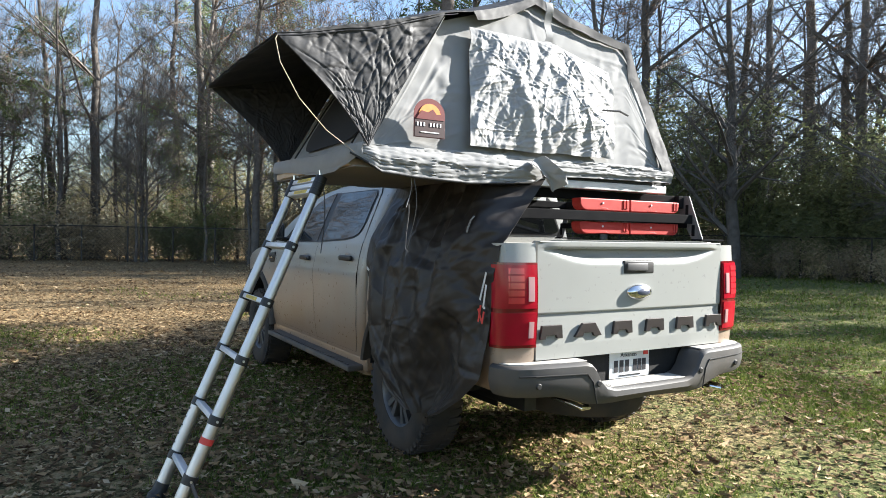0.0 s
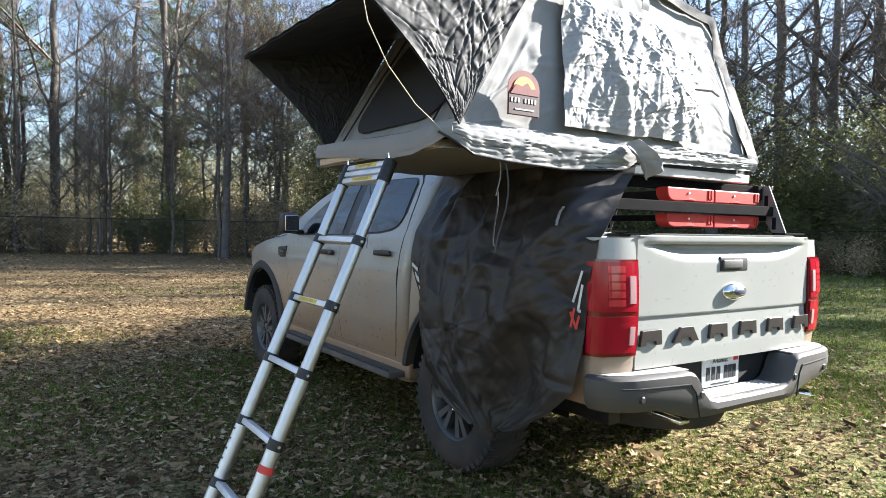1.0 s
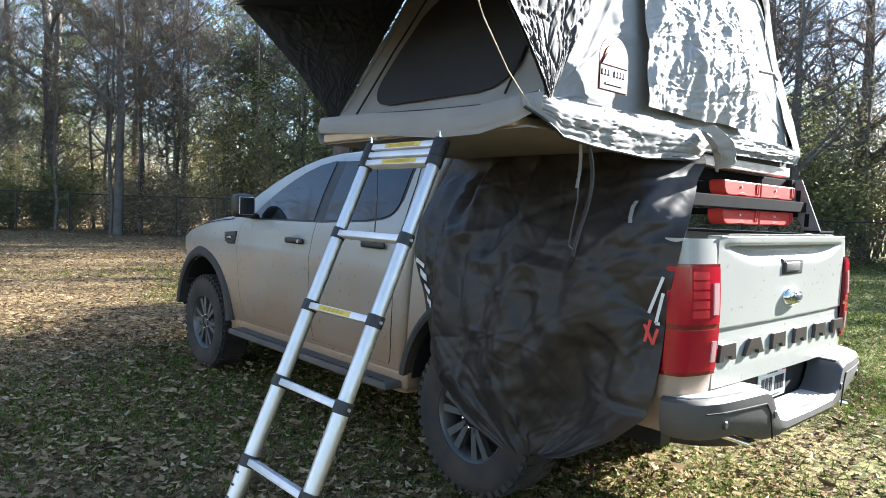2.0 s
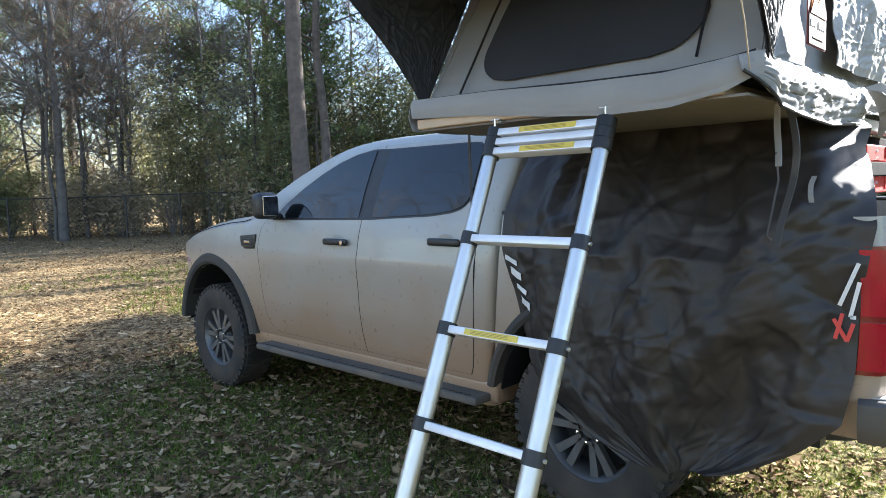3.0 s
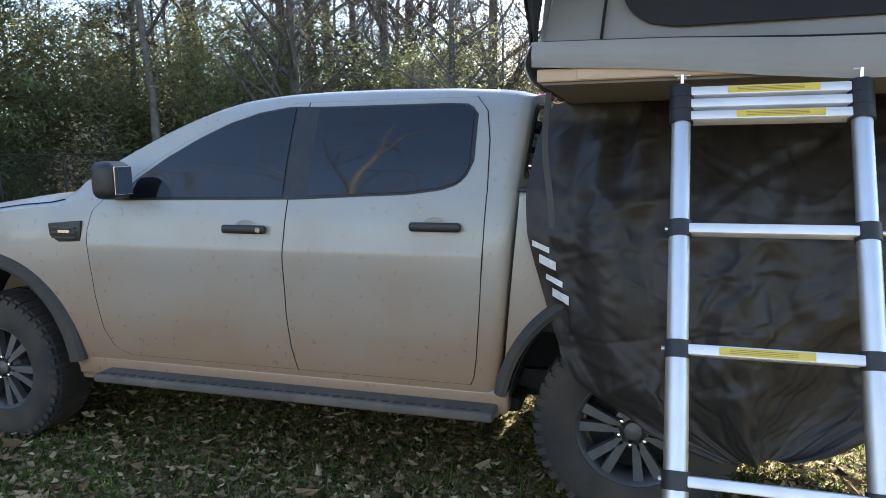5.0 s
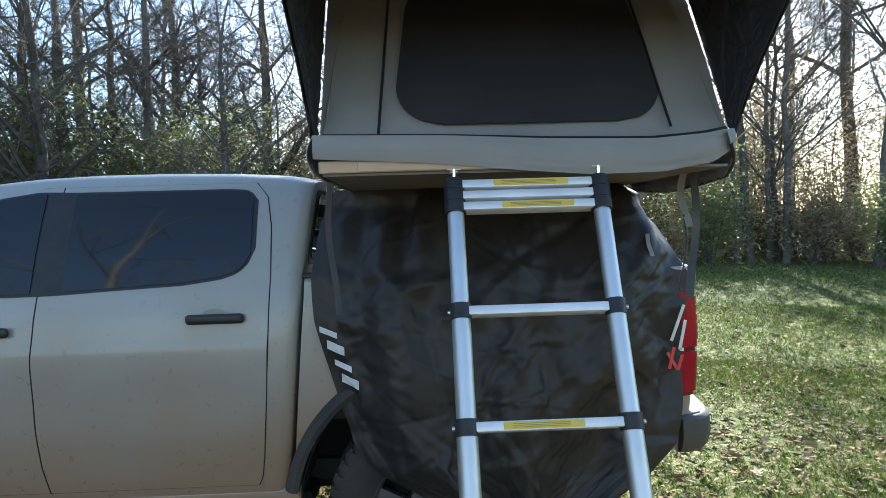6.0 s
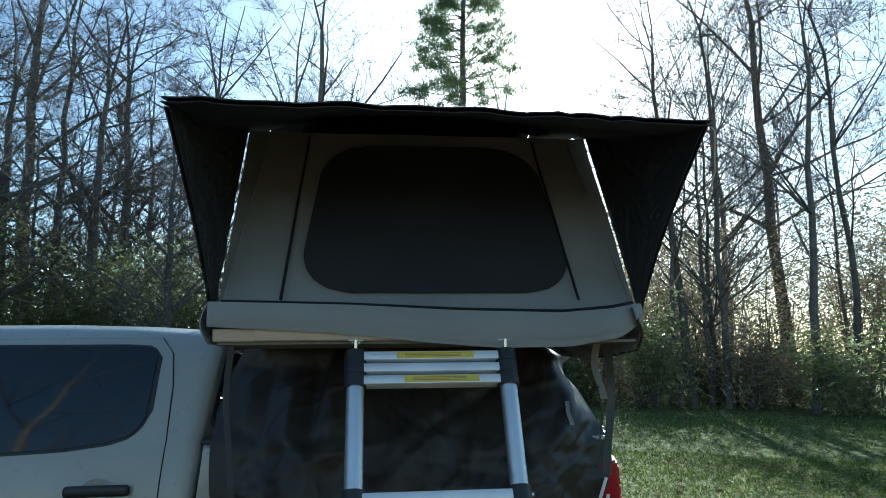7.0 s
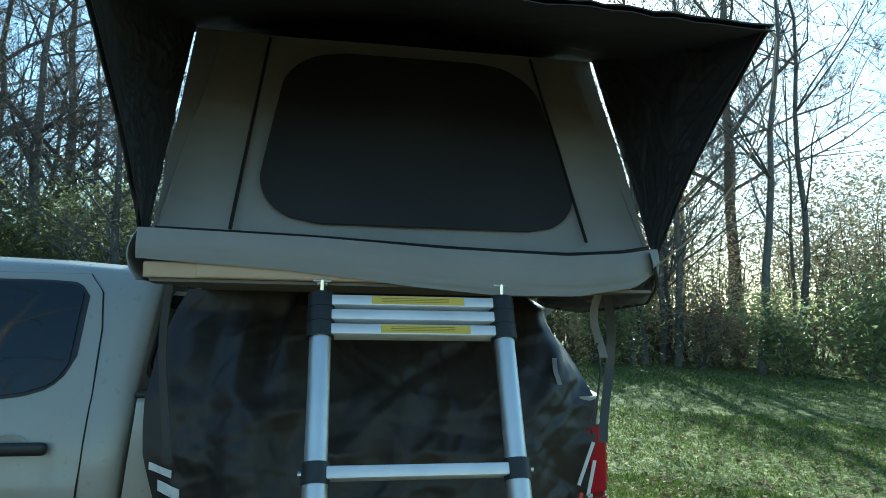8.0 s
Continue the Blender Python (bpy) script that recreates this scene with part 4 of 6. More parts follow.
def crumpled(fn, nu, nv, slack=(1.04, 1.04), steps=120, hold=0.004, start=None, free="", inward=0.012, cell=5, seed=1.0, amp=0.02, scale=4.0, lines=(60, 0.03, 0.0, 9.0), relief=0.004, fine=None):
    """A cloth laid on fn(u, v) with more stuff than the surface has: it buckles into broad swells, and takes sharp creases on top.
    lines is count, width, angle and spread; fine is a second set with its own relief.

    Edges are held but for those named in free (u0, u1, v0, v1). Gives the grid of points."""
    cu, cv = max(3, nu // cell), max(3, nv // cell)
    base = np.array([[fn(i / cu, j / cv) for j in range(cv + 1)] for i in range(cu + 1)], float)
    nrm = np.cross(np.gradient(base, axis=0), np.gradient(base, axis=1))
    nrm /= np.linalg.norm(nrm, axis=2, keepdims=True) + 1e-9
    h = np.array([[amp * (noise.noise(Vector(p) * scale + Vector((seed, 0, 0))) + 0.6 * noise.noise(Vector(p) * scale * 2.3 + Vector((0, seed, 0)))) + (start(i / cu, j / cv) if start else 0.0) for j, p in enumerate(row)] for i, row in enumerate(base)])
    pts = settled(base, base + nrm * h[:, :, None], slack, steps, hold, free, inward)
    gap = stretched(pts - base, nu, nv)
    broad = np.array([[fn(i / nu, j / nv) for j in range(nv + 1)] for i in range(nu + 1)], float) + gap
    for k in range(2):
        mid = broad.copy()
        mid[1:-1] = (broad[:-2] + 2 * broad[1:-1] + broad[2:]) / 4
        mid[:, 1:-1] = (mid[:, :-2] + 2 * mid[:, 1:-1] + mid[:, 2:]) / 4
        broad = mid
    nf = np.cross(np.gradient(broad, axis=0), np.gradient(broad, axis=1))
    nf /= np.linalg.norm(nf, axis=2, keepdims=True) + 1e-9
    u, v = np.linspace(0, 1, nu + 1)[:, None], np.linspace(0, 1, nv + 1)[None, :]
    rim = np.clip(np.minimum(np.minimum(u, 1 - u), np.minimum(v, 1 - v)) * 20 + 0.15, 0, 1)
    h = creased(nu, nv, seed, *lines) * relief
    if fine:
        h += creased(nu, nv, seed + 0.5, *fine[:4]) * fine[4]
    return broad + nf * (rim * h)[:, :, None]


def cloth_mesh(pts, thick=0.003):
    """A grid of points as a cloth of some thickness."""
    nu, nv = pts.shape[0] - 1, pts.shape[1] - 1
    return sheet(lambda u, v: pts[round(u * nu), round(v * nv)], nu, nv, thick)


# base board: hinged wooden floor, fold-out half and fixed half
part("floor_board", boxed(TX0, TY0 + 0.075, TZ - 0.03, -0.56, TY1, TZ + 0.005, 0.004), M_wood, tent, "pale wooden floor board")
part("floor_board", boxed(-0.55, TY0 + 0.01, TZ - 0.03, TX1, TY1, TZ + 0.005, 0.004), M_fly, tent)
for y in (TY0 + 0.03, TY1 - 0.03):
    part("floor_frame", boxed(-0.55, y - 0.025, TZ - 0.075, TX1, y + 0.025, TZ - 0.03, 0.004), M_alu, tent)
part("edge_strip", boxed(TX0 - 0.004, 0.98, TZ - 0.028, TX0 + 0.01, TY1 - 0.11, TZ + 0.003, 0.003), M_wood, tent)
part("floor_skin", boxed(TX0 + 0.012, TY0 + 0.02, TZ - 0.038, -0.56, TY1 - 0.012, TZ - 0.031), M_underside, tent, "grey-brown floor underside")
part("mattress", boxed(TX0 + 0.06, TY0 + 0.05, TZ + 0.006, TX1 - 0.06, TY1 - 0.05, TZ + 0.08, 0.03, 3), M_blackout, tent, smooth=True)

# side walls (rear one towards the tailgate, the other towards the cab)
OUT = [(-1.57, 1.80), (-1.16, 2.475), (-0.55, 2.69), (0.12, 2.53), (0.41, 1.80)]


def wall_side(y, out):
    def at(u, v):
        x = -1.565 + 1.97 * u
        z = 1.795 + (max(lerp_table(OUT, x), 1.797) - 1.795) * v
        return (x, y - 0.1 * (z - 1.8) * out, z)
    return at


part("side_wall", cloth_mesh(crumpled(wall_side(TY0, -1), 200, 84, (1.004, 1.004), 90, 0.01, None, "", 0.006, 6, 4.0, 0.01, 4.0, (90, 0.018, 1.2, 0.7), 0.005)), M_canvas, tent, smooth=True, angle=70)
part("side_wall", cloth_mesh(crumpled(lambda u, v: wall_side(TY1, 1)(1 - u, v), 90, 40, (1.005, 1.005), 60, 0.006, None, "", 0.006, 5, 9.0, 0.014, 5.0)), M_canvas, tent, smooth=True, angle=70)

# ladder-end wall with a rounded dark window
def end_at(u, v, off=0.0):
    y = TY0 - 0.003 + (TY1 - TY0 + 0.006) * u
    return Vector((-1.575 + 0.43 * v - off * 0.84 + 0.01 * noise.noise((y * 3, v * 3, 2)), y, 1.79 + 0.70 * v + off * 0.54))
end_wall = part("end_wall", cloth_mesh(crumpled(lambda u, v: end_at(1 - u, v), 72, 48, (1.003, 1.004), 60, 0.01, None, "", 0.008, 8, 3.0, 0.012, 2.5, (24, 0.03, 1.2, 0.5), 0.003)), M_canvas, tent, smooth=True)


def end_window(u, v):
    """A window panel with rounded corners, broader at its foot."""
    k = max(0.0, abs(2 * v - 1) - 0.5) / 0.5
    w = 0.345 - 0.05 * v - 0.13 * (1 - math.sqrt(max(0.0, 1 - k * k)))
    return end_at(0.48 - 2 * (u - 0.5) * w, 0.125 + 0.78 * v, 0.016)


def along_wall(v, u0=0.01, u1=0.99, n=16, off=0.016):
    return [end_at(u0 + (u1 - u0) * k / n, v(u0 + (u1 - u0) * k / n), off) for k in range(n + 1)]


window_panel = part("window_panel", sheet(end_window, 40, 44, 0.003), M_mesh, end_wall, "dark end window panel", smooth=True)


def hem_z(u):
    """Height along the end wall of the seam above the skirt, u from the tailgate to the cab."""
    return lerp_table([(0, 0.075), (0.08, 0.05), (0.2, 0.035), (0.45, 0.045), (0.7, 0.068), (1, 0.08)], u)


part("piping", tubed(along_wall(hem_z, off=0.02), 0.006, 6), M_blackpl, end_wall)
for u in (0.14, 0.86):
    part("piping", tubed([end_at(u + (0.5 - u) * 0.1 * v, v, 0.018) for v in (0.09, 0.3, 0.5, 0.7, 0.95)], 0.0045, 6), M_blackpl, end_wall)


# skirt: a loose band of canvas round the base
def skirt_rear(u, v):
    x = TX0 - 0.012 + (TX1 - TX0 + 0.022) * u
    top = lerp_table([(-1.62, 1.835), (-1.5, 1.84), (0.5, 1.85)], x)
    low = lerp_table([(-1.62, 1.80), (-1.56, 1.762), (-1.48, 1.715), (-1.3, 1.70), (-1.0, 1.688), (-0.75, 1.70), (-0.6, 1.712), (-0.53, 1.75), (-0.3, 1.758), (0.5, 1.765)], x)
    out = lerp_table([(-1.62, 0.0), (-1.5, 0.012), (-1.2, 0.022), (-0.6, 0.026), (-0.5, 0.018), (0.5, 0.015)], x)
    swell = math.sin(math.pi * min(1, v * 1.15)) * out
    return (x, TY0 - 0.010 - swell - 0.012 * v + 0.05 * max(0.0, (-1.5 - x) / 0.12) ** 2, top + (low - top) * v)


def skirt_seed(u, v):
    return 0.03 * folds(u, v * 0.5 + 0.25, 101, 40, 0.1, 0.35, 0.03, None, 0.45) * math.sin(math.pi * min(1, v + 0.15))


part("skirt", cloth_mesh(crumpled(skirt_rear, 320, 28, (1.022, 1.03), 100, 0.006, skirt_seed, "v1 u0", 0.004, 4, 2.0, 0.014, 8.0, (200, 0.014, 0.3, 0.8), 0.007)), M_canvas, tent, "loose wrinkled grey skirt", smooth=True, angle=70)
part("skirt_hem", tubed([Vector(skirt_rear(k / 60, 1.0)) + Vector((0, -0.004, 0)) for k in range(31)], 0.005, 6), M_blackpl, tent)


def skirt_end(u, v):
    y = TY1 + 0.012 - (TY1 - TY0 + 0.024) * u
    w = (y - TY0) / (TY1 - TY0)
    top = 1.795 + 0.7 * hem_z(min(1, max(0, w)))
    low = lerp_table([(0, 1.79), (0.06, 1.752), (0.18, 1.727), (0.35, 1.724), (0.5, 1.738), (0.62, 1.754), (0.75, 1.77), (1, 1.786)], w)
    return (TX0 + 0.002 - 0.012 * math.sin(math.pi * min(1, 0.2 + v * 0.8)) - 0.012 * v + 0.04 * max(0.0, 1 - w / 0.1) ** 2, y, top + (low - top) * v)


part("skirt", cloth_mesh(crumpled(skirt_end, 132, 16, (1.015, 1.02), 70, 0.02, None, "v1", 0.005, 4, 6.0, 0.012, 6.0, (20, 0.02, 0.1, 0.4), 0.003)), M_canvas, tent, smooth=True, angle=70)


def skirt_front(u, v):
    x = TX1 + 0.01 - (TX1 - TX0 + 0.02) * u
    return (x, TY1 + 0.01 + 0.02 * math.sin(math.pi * v), 1.85 - 0.11 * v)


part("skirt", cloth_mesh(crumpled(skirt_front, 120, 12, (1.04, 1.03), 60, 0.01, None, "v1", 0.005, 3, 9.0, 0.02, 6.0)), M_canvas, tent, smooth=True, angle=70)


def skirt_far(u, v):
    y = TY0 - 0.01 + (TY1 - TY0 + 0.02) * u
    return (TX1 + 0.01 + 0.02 * math.sin(math.pi * v), y, 1.86 - 0.1 * v)


part("skirt", cloth_mesh(crumpled(skirt_far, 60, 9, (1.04, 1.03), 60, 0.01, None, "v1", 0.005, 3, 12.0, 0.02, 6.0)), M_canvas, tent, smooth=True, angle=70)


# twisted corner gusset that hangs below the skirt at the hinge
def tongue(u, v):
    w = 0.05 * (1 - 0.3 * v)
    return (-0.63 + 0.15 * v + (u - 0.5) * 2 * w, TY0 - 0.07 - 0.03 * math.sin(v * 2.6) - 0.03 * math.cos(u * 5 + 2 * v), 1.80 - 0.135 * v + 0.05 * u)


part("skirt_tongue", cloth_mesh(crumpled(tongue, 24, 36, (1.06, 1.06), 60, 0.01, None, "u0 u1 v1", 0.02, 4, 4.0, 0.02, 14.0)), M_canvas, tent, smooth=True)

# fly sheet: awning edge over the ladder, ridge, far slope
FLY = [(-1.985, 2.262), (-1.16, 2.50), (-0.55, 2.715), (0.135, 2.56), (0.335, 2.2), (0.455, 1.82)]


def fly_point(t, v, off=0.0):
    xs = [p[0] for p in FLY]
    seg = t * (len(FLY) - 1)
    i = min(int(seg), len(FLY) - 2)
    f = seg - i
    x = FLY[i][0] + (FLY[i + 1][0] - FLY[i][0]) * f
    z = FLY[i][1] + (FLY[i + 1][1] - FLY[i][1]) * f
    y0, y1 = 0.275 + 0.08 * max(0, min(1, (x + 1.2) * 2)) * max(0, min(1, (z - 1.84) / 0.4)), 1.525
    if seg < 1:
        y0, y1 = y0 - 0.022 * (1 - seg), y1 + 0.018 * (1 - seg)
    y = y0 + (y1 - y0) * v
    mid = 4 * v * (1 - v)
    pole = abs(math.sin(math.pi * seg)) if seg < 4 else 0.3
    z += (0.085 * mid * min(1, seg) if seg < 3.4 else 0.0) - 0.025 * pole * (1 - 0.5 * mid) + (0.0 if seg > 1 else 0.01 * v)
    x += 0.04 * mid if seg >= 3.4 else (-0.02 * v if seg < 0.5 else 0)
    h = crumple((x, y, z), 0.006, 3, 5.0) + 0.012 * folds(t, v, 71, 60, 0.3, 0.8, 0.03)
    return Vector((x, y, z + h * 0.8 + off))
fly = part("fly_sheet", sheet(lambda u, v: fly_point(u, v), 90, 50, 0.003), M_fly, tent, "charcoal rain fly with awning", smooth=True, angle=70)
part("fly_lining", sheet(lambda u, v: fly_point(u * 0.23, 1 - v, -0.014), 18, 30, 0.002), M_blackout, fly, "black awning lining", smooth=True)
M_edge = material("grey_fly_hem", (0.062, 0.062, 0.064), 0.7, second=(0.046, 0.046, 0.048), scale=4, crinkle=0.3, crinkle_scale=9, bump_scale=40)
# valance of the fly down over the side walls
def valance(y, out, seed):
    def at(u, v):
        p = fly_point(0.26 + 0.74 * u, 0.0 if out < 0 else 1.0)
        drop = 0.05 + 0.02 * noise.noise((u * 8, seed, 0)) + 0.05 * min(1, max(0, (u - 0.5) / 0.15))
        inward = Vector((-0.55 - p.x, 0, 2.0 - p.z)).normalized()
        q = p + inward * drop * v
        return (q.x, p.y + out * (0.004 + 0.006 * noise.noise((u * 14, v, seed))) - out * 0.004 * v, q.z)
    return sheet(at, 80, 4, 0.003)
part("fly_edge", valance(0.285, -1, 3), M_edge, fly, "grey seam band along the fly", smooth=True)
part("fly_edge", valance(1.53, 1, 6), M_edge, fly, smooth=True)

# triangular awning cheeks
def cheek(y, out, seed):
    A, Rp, L = Vector((-1.98, y + out * 0.03, 2.26)), Vector((-1.15, y + out * 0.005, 2.5)), Vector((-1.545, y + out * 0.012, 1.83))
    def at(u, v):
        p = A * (1 - u) * (1 - v) + Rp * u * (1 - v) + L * v
        sag = -0.035 * math.sin(math.pi * v) * max(0, 1 - 3 * u)
        return p + Vector((-sag, 0, 0))
    return at
def cheek_seed(u, v):
    return 0.03 * folds(u, v, 82, 22, 0.9, 0.4, 0.05, None, 1.5) * (1 - v)


for y, out, seed in ((0.289, -1, 2), (1.511, 1, 5)):
    f = cheek(y, out, seed)
    pts = crumpled(f if out < 0 else (lambda u, v: f(1 - u, v)), 120, 100, (1.008, 1.006), 90, 0.006, cheek_seed, "", 0.012, 6, seed, 0.01, 4.0, (170, 0.016, 0.6, 9.0), 0.006)
    part("awning_cheek", cloth_mesh(pts, 0.0025), M_fly, fly, "crumpled charcoal awning side panel", smooth=True, angle=70)
    inner = pts + np.array((0, -out * 0.008, 0))
    part("cheek_lining", cloth_mesh(inner[::-1], 0.002), M_blackout, fly, smooth=True, angle=70)

# big crumpled window flap on the rear wall
def flap(u, v):
    left, right = -1.01 + 0.03 * v, -0.05 + 0.04 * v - 0.03 * max(0, v - 0.75) * 4
    x = left + (right - left) * u + 0.012 * noise.noise((u * 2, v * 5, 8))
    top = min(2.475, lerp_table(OUT, x) - 0.05) - 0.12 * max(0, u - 0.55) * 2
    z = 1.872 + (top - 1.872) * v + 0.012 * noise.noise((x * 4, 2, 0))
    belly = 0.05 * math.sin(math.pi * v) * math.sin(math.pi * u)
    return (x, TY0 - 0.034 + 0.1 * (z - 1.8) - belly, z)


def flap_seed(u, v):
    """Long pleats that fall from the roof seam, broken across near the foot."""
    return 0.045 * folds(u, v, 41, 18, 1.6, 0.15, 0.05, (0.5, 1.4), 2.4) + 0.02 * folds(u, v, 43, 30, 0.6, 0.6, 0.03, None, 1.2)


part("window_flap", cloth_mesh(crumpled(flap, 240, 168, (1.035, 1.015), 110, 0.004, flap_seed, "v0 u0 u1", 0.010, 6, 3.0, 0.014, 5.0, (90, 0.026, 1.4, 0.5), 0.007, (300, 0.011, 1.2, 0.8, 0.0045))), M_silver, tent, "silvery wrinkled window flap tied down", smooth=True, angle=75)
part("flap_strap", sheet(lambda u, v: (-0.565 + (u - 0.5) * 0.045, TY0 - 0.075 - 0.01 * math.sin(v * 9), 2.64 - 0.2 * v), 4, 12, 0.003), M_canvas, tent, smooth=True)
part("flap_tie", tubed([(-0.17, TY0 - 0.07, 2.13), (-0.05, TY0 - 0.08, 2.135), (0.02, TY0 - 0.07, 2.12)], 0.006, 6), M_strap, tent)

# dome-topped patch
M_patch = material("maroon_patch", (0.16, 0.025, 0.022), 0.6, second=(0.1, 0.015, 0.015), scale=14)
M_orange = material("orange_patch", (0.75, 0.24, 0.05), 0.6, second=(0.8, 0.4, 0.1), scale=18)
M_patchlow = material("dark_patch_field", (0.045, 0.02, 0.02), 0.6)
px, pz, pw = -1.243, 1.888, 0.084
dome = [(px - pw, pz), (px + pw, pz), (px + pw, pz + 0.11)] + [(px + pw * math.cos(a), pz + 0.11 + 0.075 * math.sin(a)) for a in [math.pi * k / 14 for k in range(1, 14)]] + [(px - pw, pz + 0.11)]
patch = part("maker_patch", prism(dome, 0.003, "xz", TY0 - 0.044), M_patch, tent, "maroon and orange dome-shaped patch")
sun_arc = [(px + 0.06 * math.cos(a), pz + 0.1 + 0.06 * math.sin(a)) for a in [math.pi * k / 12 for k in range(13)]]
part("patch_sun", prism(sun_arc, 0.002, "xz", TY0 - 0.047), M_orange, patch)
part("patch_hill", prism([(px - 0.075, pz + 0.085), (px + 0.075, pz + 0.085), (px + 0.07, pz + 0.115), (px + 0.035, pz + 0.112), (px + 0.015, pz + 0.135), (px - 0.01, pz + 0.118), (px - 0.045, pz + 0.125)], 0.002, "xz", TY0 - 0.0495), M_patch, patch)
part("patch_field", boxed(px - pw + 0.003, TY0 - 0.0475, pz + 0.003, px + pw - 0.003, TY0 - 0.0445, pz + 0.085), M_patchlow, patch)
for k in range(8):
    if k != 3:
        part("patch_bar", boxed(px - 0.07 + k * 0.0176, TY0 - 0.05, pz + 0.052, px - 0.0625 + k * 0.0176, TY0 - 0.0475, pz + 0.07), M_white, patch)
part("patch_bar", boxed(px - 0.05, TY0 - 0.05, pz + 0.022, px + 0.05, TY0 - 0.0475, pz + 0.027), M_white, patch)

# spring rod that holds the awning out
part("awning_rod", tubed([(-1.97, 0.262, 2.262), (-1.985, 0.25, 2.235), (-1.965, 0.247, 2.14), (-1.88, 0.25, 2.0), (-1.75, 0.272, 1.88), (-1.6, 0.312, 1.80)], 0.002, 8), M_cord, tent, "thin bent awning rod", smooth=True)

# ---- cover: black vinyl travel cover hanging from the tent base over the bed side ----
C_LO = [(0.435, 0.66), (0.47, 0.56), (0.51, 0.5), (0.6, 0.37), (0.72, 0.255), (0.9, 0.228), (1.1, 0.215), (1.25, 0.2), (1.37, 0.18), (1.45, 0.2), (1.6, 0.255), (1.74, 0.3)]
C_FOLD = [(0.435, 0.8), (0.564, 0.64), (0.77, 0.48), (1.0, 0.31), (1.146, 0.245), (1.25, 0.205), (1.37, 0.18), (1.45, 0.2), (1.6, 0.255), (1.74, 0.3)]
C_HI = [(0.435, 0.92), (0.47, 1.04), (0.51, 1.15), (0.62, 1.345), (0.68, 1.43), (0.77, 1.49), (0.9, 1.535), (1.02, 1.565), (1.24, 1.615), (1.4, 1.62), (1.6, 1.6), (1.74, 1.56)]
C_REAR = [(0.435, -0.99), (0.6, -0.955), (0.9, -0.94), (1.25, -0.935), (1.38, -0.915), (1.45, -0.83), (1.6, -0.64), (1.74, -0.49)]
C_MID = [(0.435, -1.02), (0.7, -1.075), (1.0, -1.075), (1.25, -1.04), (1.4, -0.985), (1.55, -0.9), (1.74, -0.79)]
C_FRONT = [(0.435, -0.99), (0.8, -0.945), (1.2, -0.94), (1.4, -0.91), (1.6, -0.82), (1.74, -0.76)]


def cover_at(u, v):
    """u from the tailgate edge to the cab edge, v from the tent floor down."""
    z = 1.74 - (1.74 - 0.435) * v
    lo, hi = lerp_table(C_LO, z), lerp_table(C_HI, z)
    y = lo + (hi - lo) * u
    rear, mid, front = lerp_table(C_REAR, z), lerp_table(C_MID, z), lerp_table(C_FRONT, z)
    # flat against the bed behind the slanting fold, then swelling out
    k = max(0.0, min(1.0, (y - lerp_table(C_FOLD, z) + 0.02) / (0.34 - 0.2 * min(1, max(0, (z - 1.35) / 0.1))))) if u < 0.5 else min(1.0, (1 - u) / 0.25)
    k = k * k * (3 - 2 * k)
    side = rear if u < 0.5 else front
    return (side + (mid - side) * k, y, z)


def cover_seed(u, v):
    """Long folds from the upper corners towards the low middle."""
    a = u + 0.5 * v * (0.42 - u)
    fall = sum(w * math.exp(-((a - c) / s) ** 2) for c, s, w in ((0.1, 0.03, 0.05), (0.22, 0.04, -0.05), (0.33, 0.035, 0.06), (0.47, 0.04, -0.04), (0.58, 0.03, 0.05), (0.7, 0.04, -0.05), (0.82, 0.03, 0.06), (0.92, 0.03, -0.03)))
    cross = 0.05 * math.exp(-((v - 0.52 - 0.35 * (u - 0.5)) / 0.05) ** 2) * math.exp(-((u - 0.68) / 0.2) ** 2) + 0.05 * math.exp(-((v - 0.72 + 0.6 * (u - 0.5)) / 0.06) ** 2) * math.exp(-((u - 0.35) / 0.25) ** 2)
    return -(fall * min(1, 0.25 + v * 1.2) + cross + 0.03 * folds(u, v, 131, 12, 2.2, 0.4, 0.1, None, 1.6))


COVER = crumpled(lambda u, v: cover_at(u, v), 153, 189, (1.10, 1.015), 150, 0.002, cover_seed, "u0 u1 v1", 0.03, 9, 11.0, 0.03, 2.2, (80, 0.035, 1.3, 0.8), 0.016, (240, 0.012, 1.2, 0.9, 0.005))
cover = tagged(part("travel_cover", cloth_mesh(COVER, 0.003), M_pvc, None, smooth=True, angle=75), "black vinyl travel cover draped over the bed side", "cover")


def on_cover(y, z):
    """The outermost x of the cover near a height and place along the truck."""
    d = (COVER[:, :, 1] - y) ** 2 + (COVER[:, :, 2] - z) ** 2
    near = np.argsort(d.ravel())[:6]
    return float(COVER[:, :, 0].ravel()[near].min())


# pale zip tab hanging on it
yc, z0, z1 = 0.335, 1.53, 1.445
part("zip_strip", sheet(lambda u, v: (on_cover(yc, z0 + (z1 - z0) * v) - 0.008, yc + (u - 0.5) * 0.016 + 0.005 * math.sin(v * 4), z0 + (z1 - z0) * v), 2, 10, 0.002), M_canvas, cover, "pale zip strip")
# block print along the cab edge, plain bars
for k in range(4):
    yc, zc = 1.49 + k * 0.026, 0.985 + k * 0.066
    def mark(u, v):
        y, z = yc - 0.02 + 0.066 * u, zc - 0.018 + 0.028 * u + (0.034 - 0.012 * (k % 2)) * v
        return (on_cover(y, z) - 0.005, y, z)
    part("print_block", sheet(mark, 6, 3, 0.001), M_white, cover)
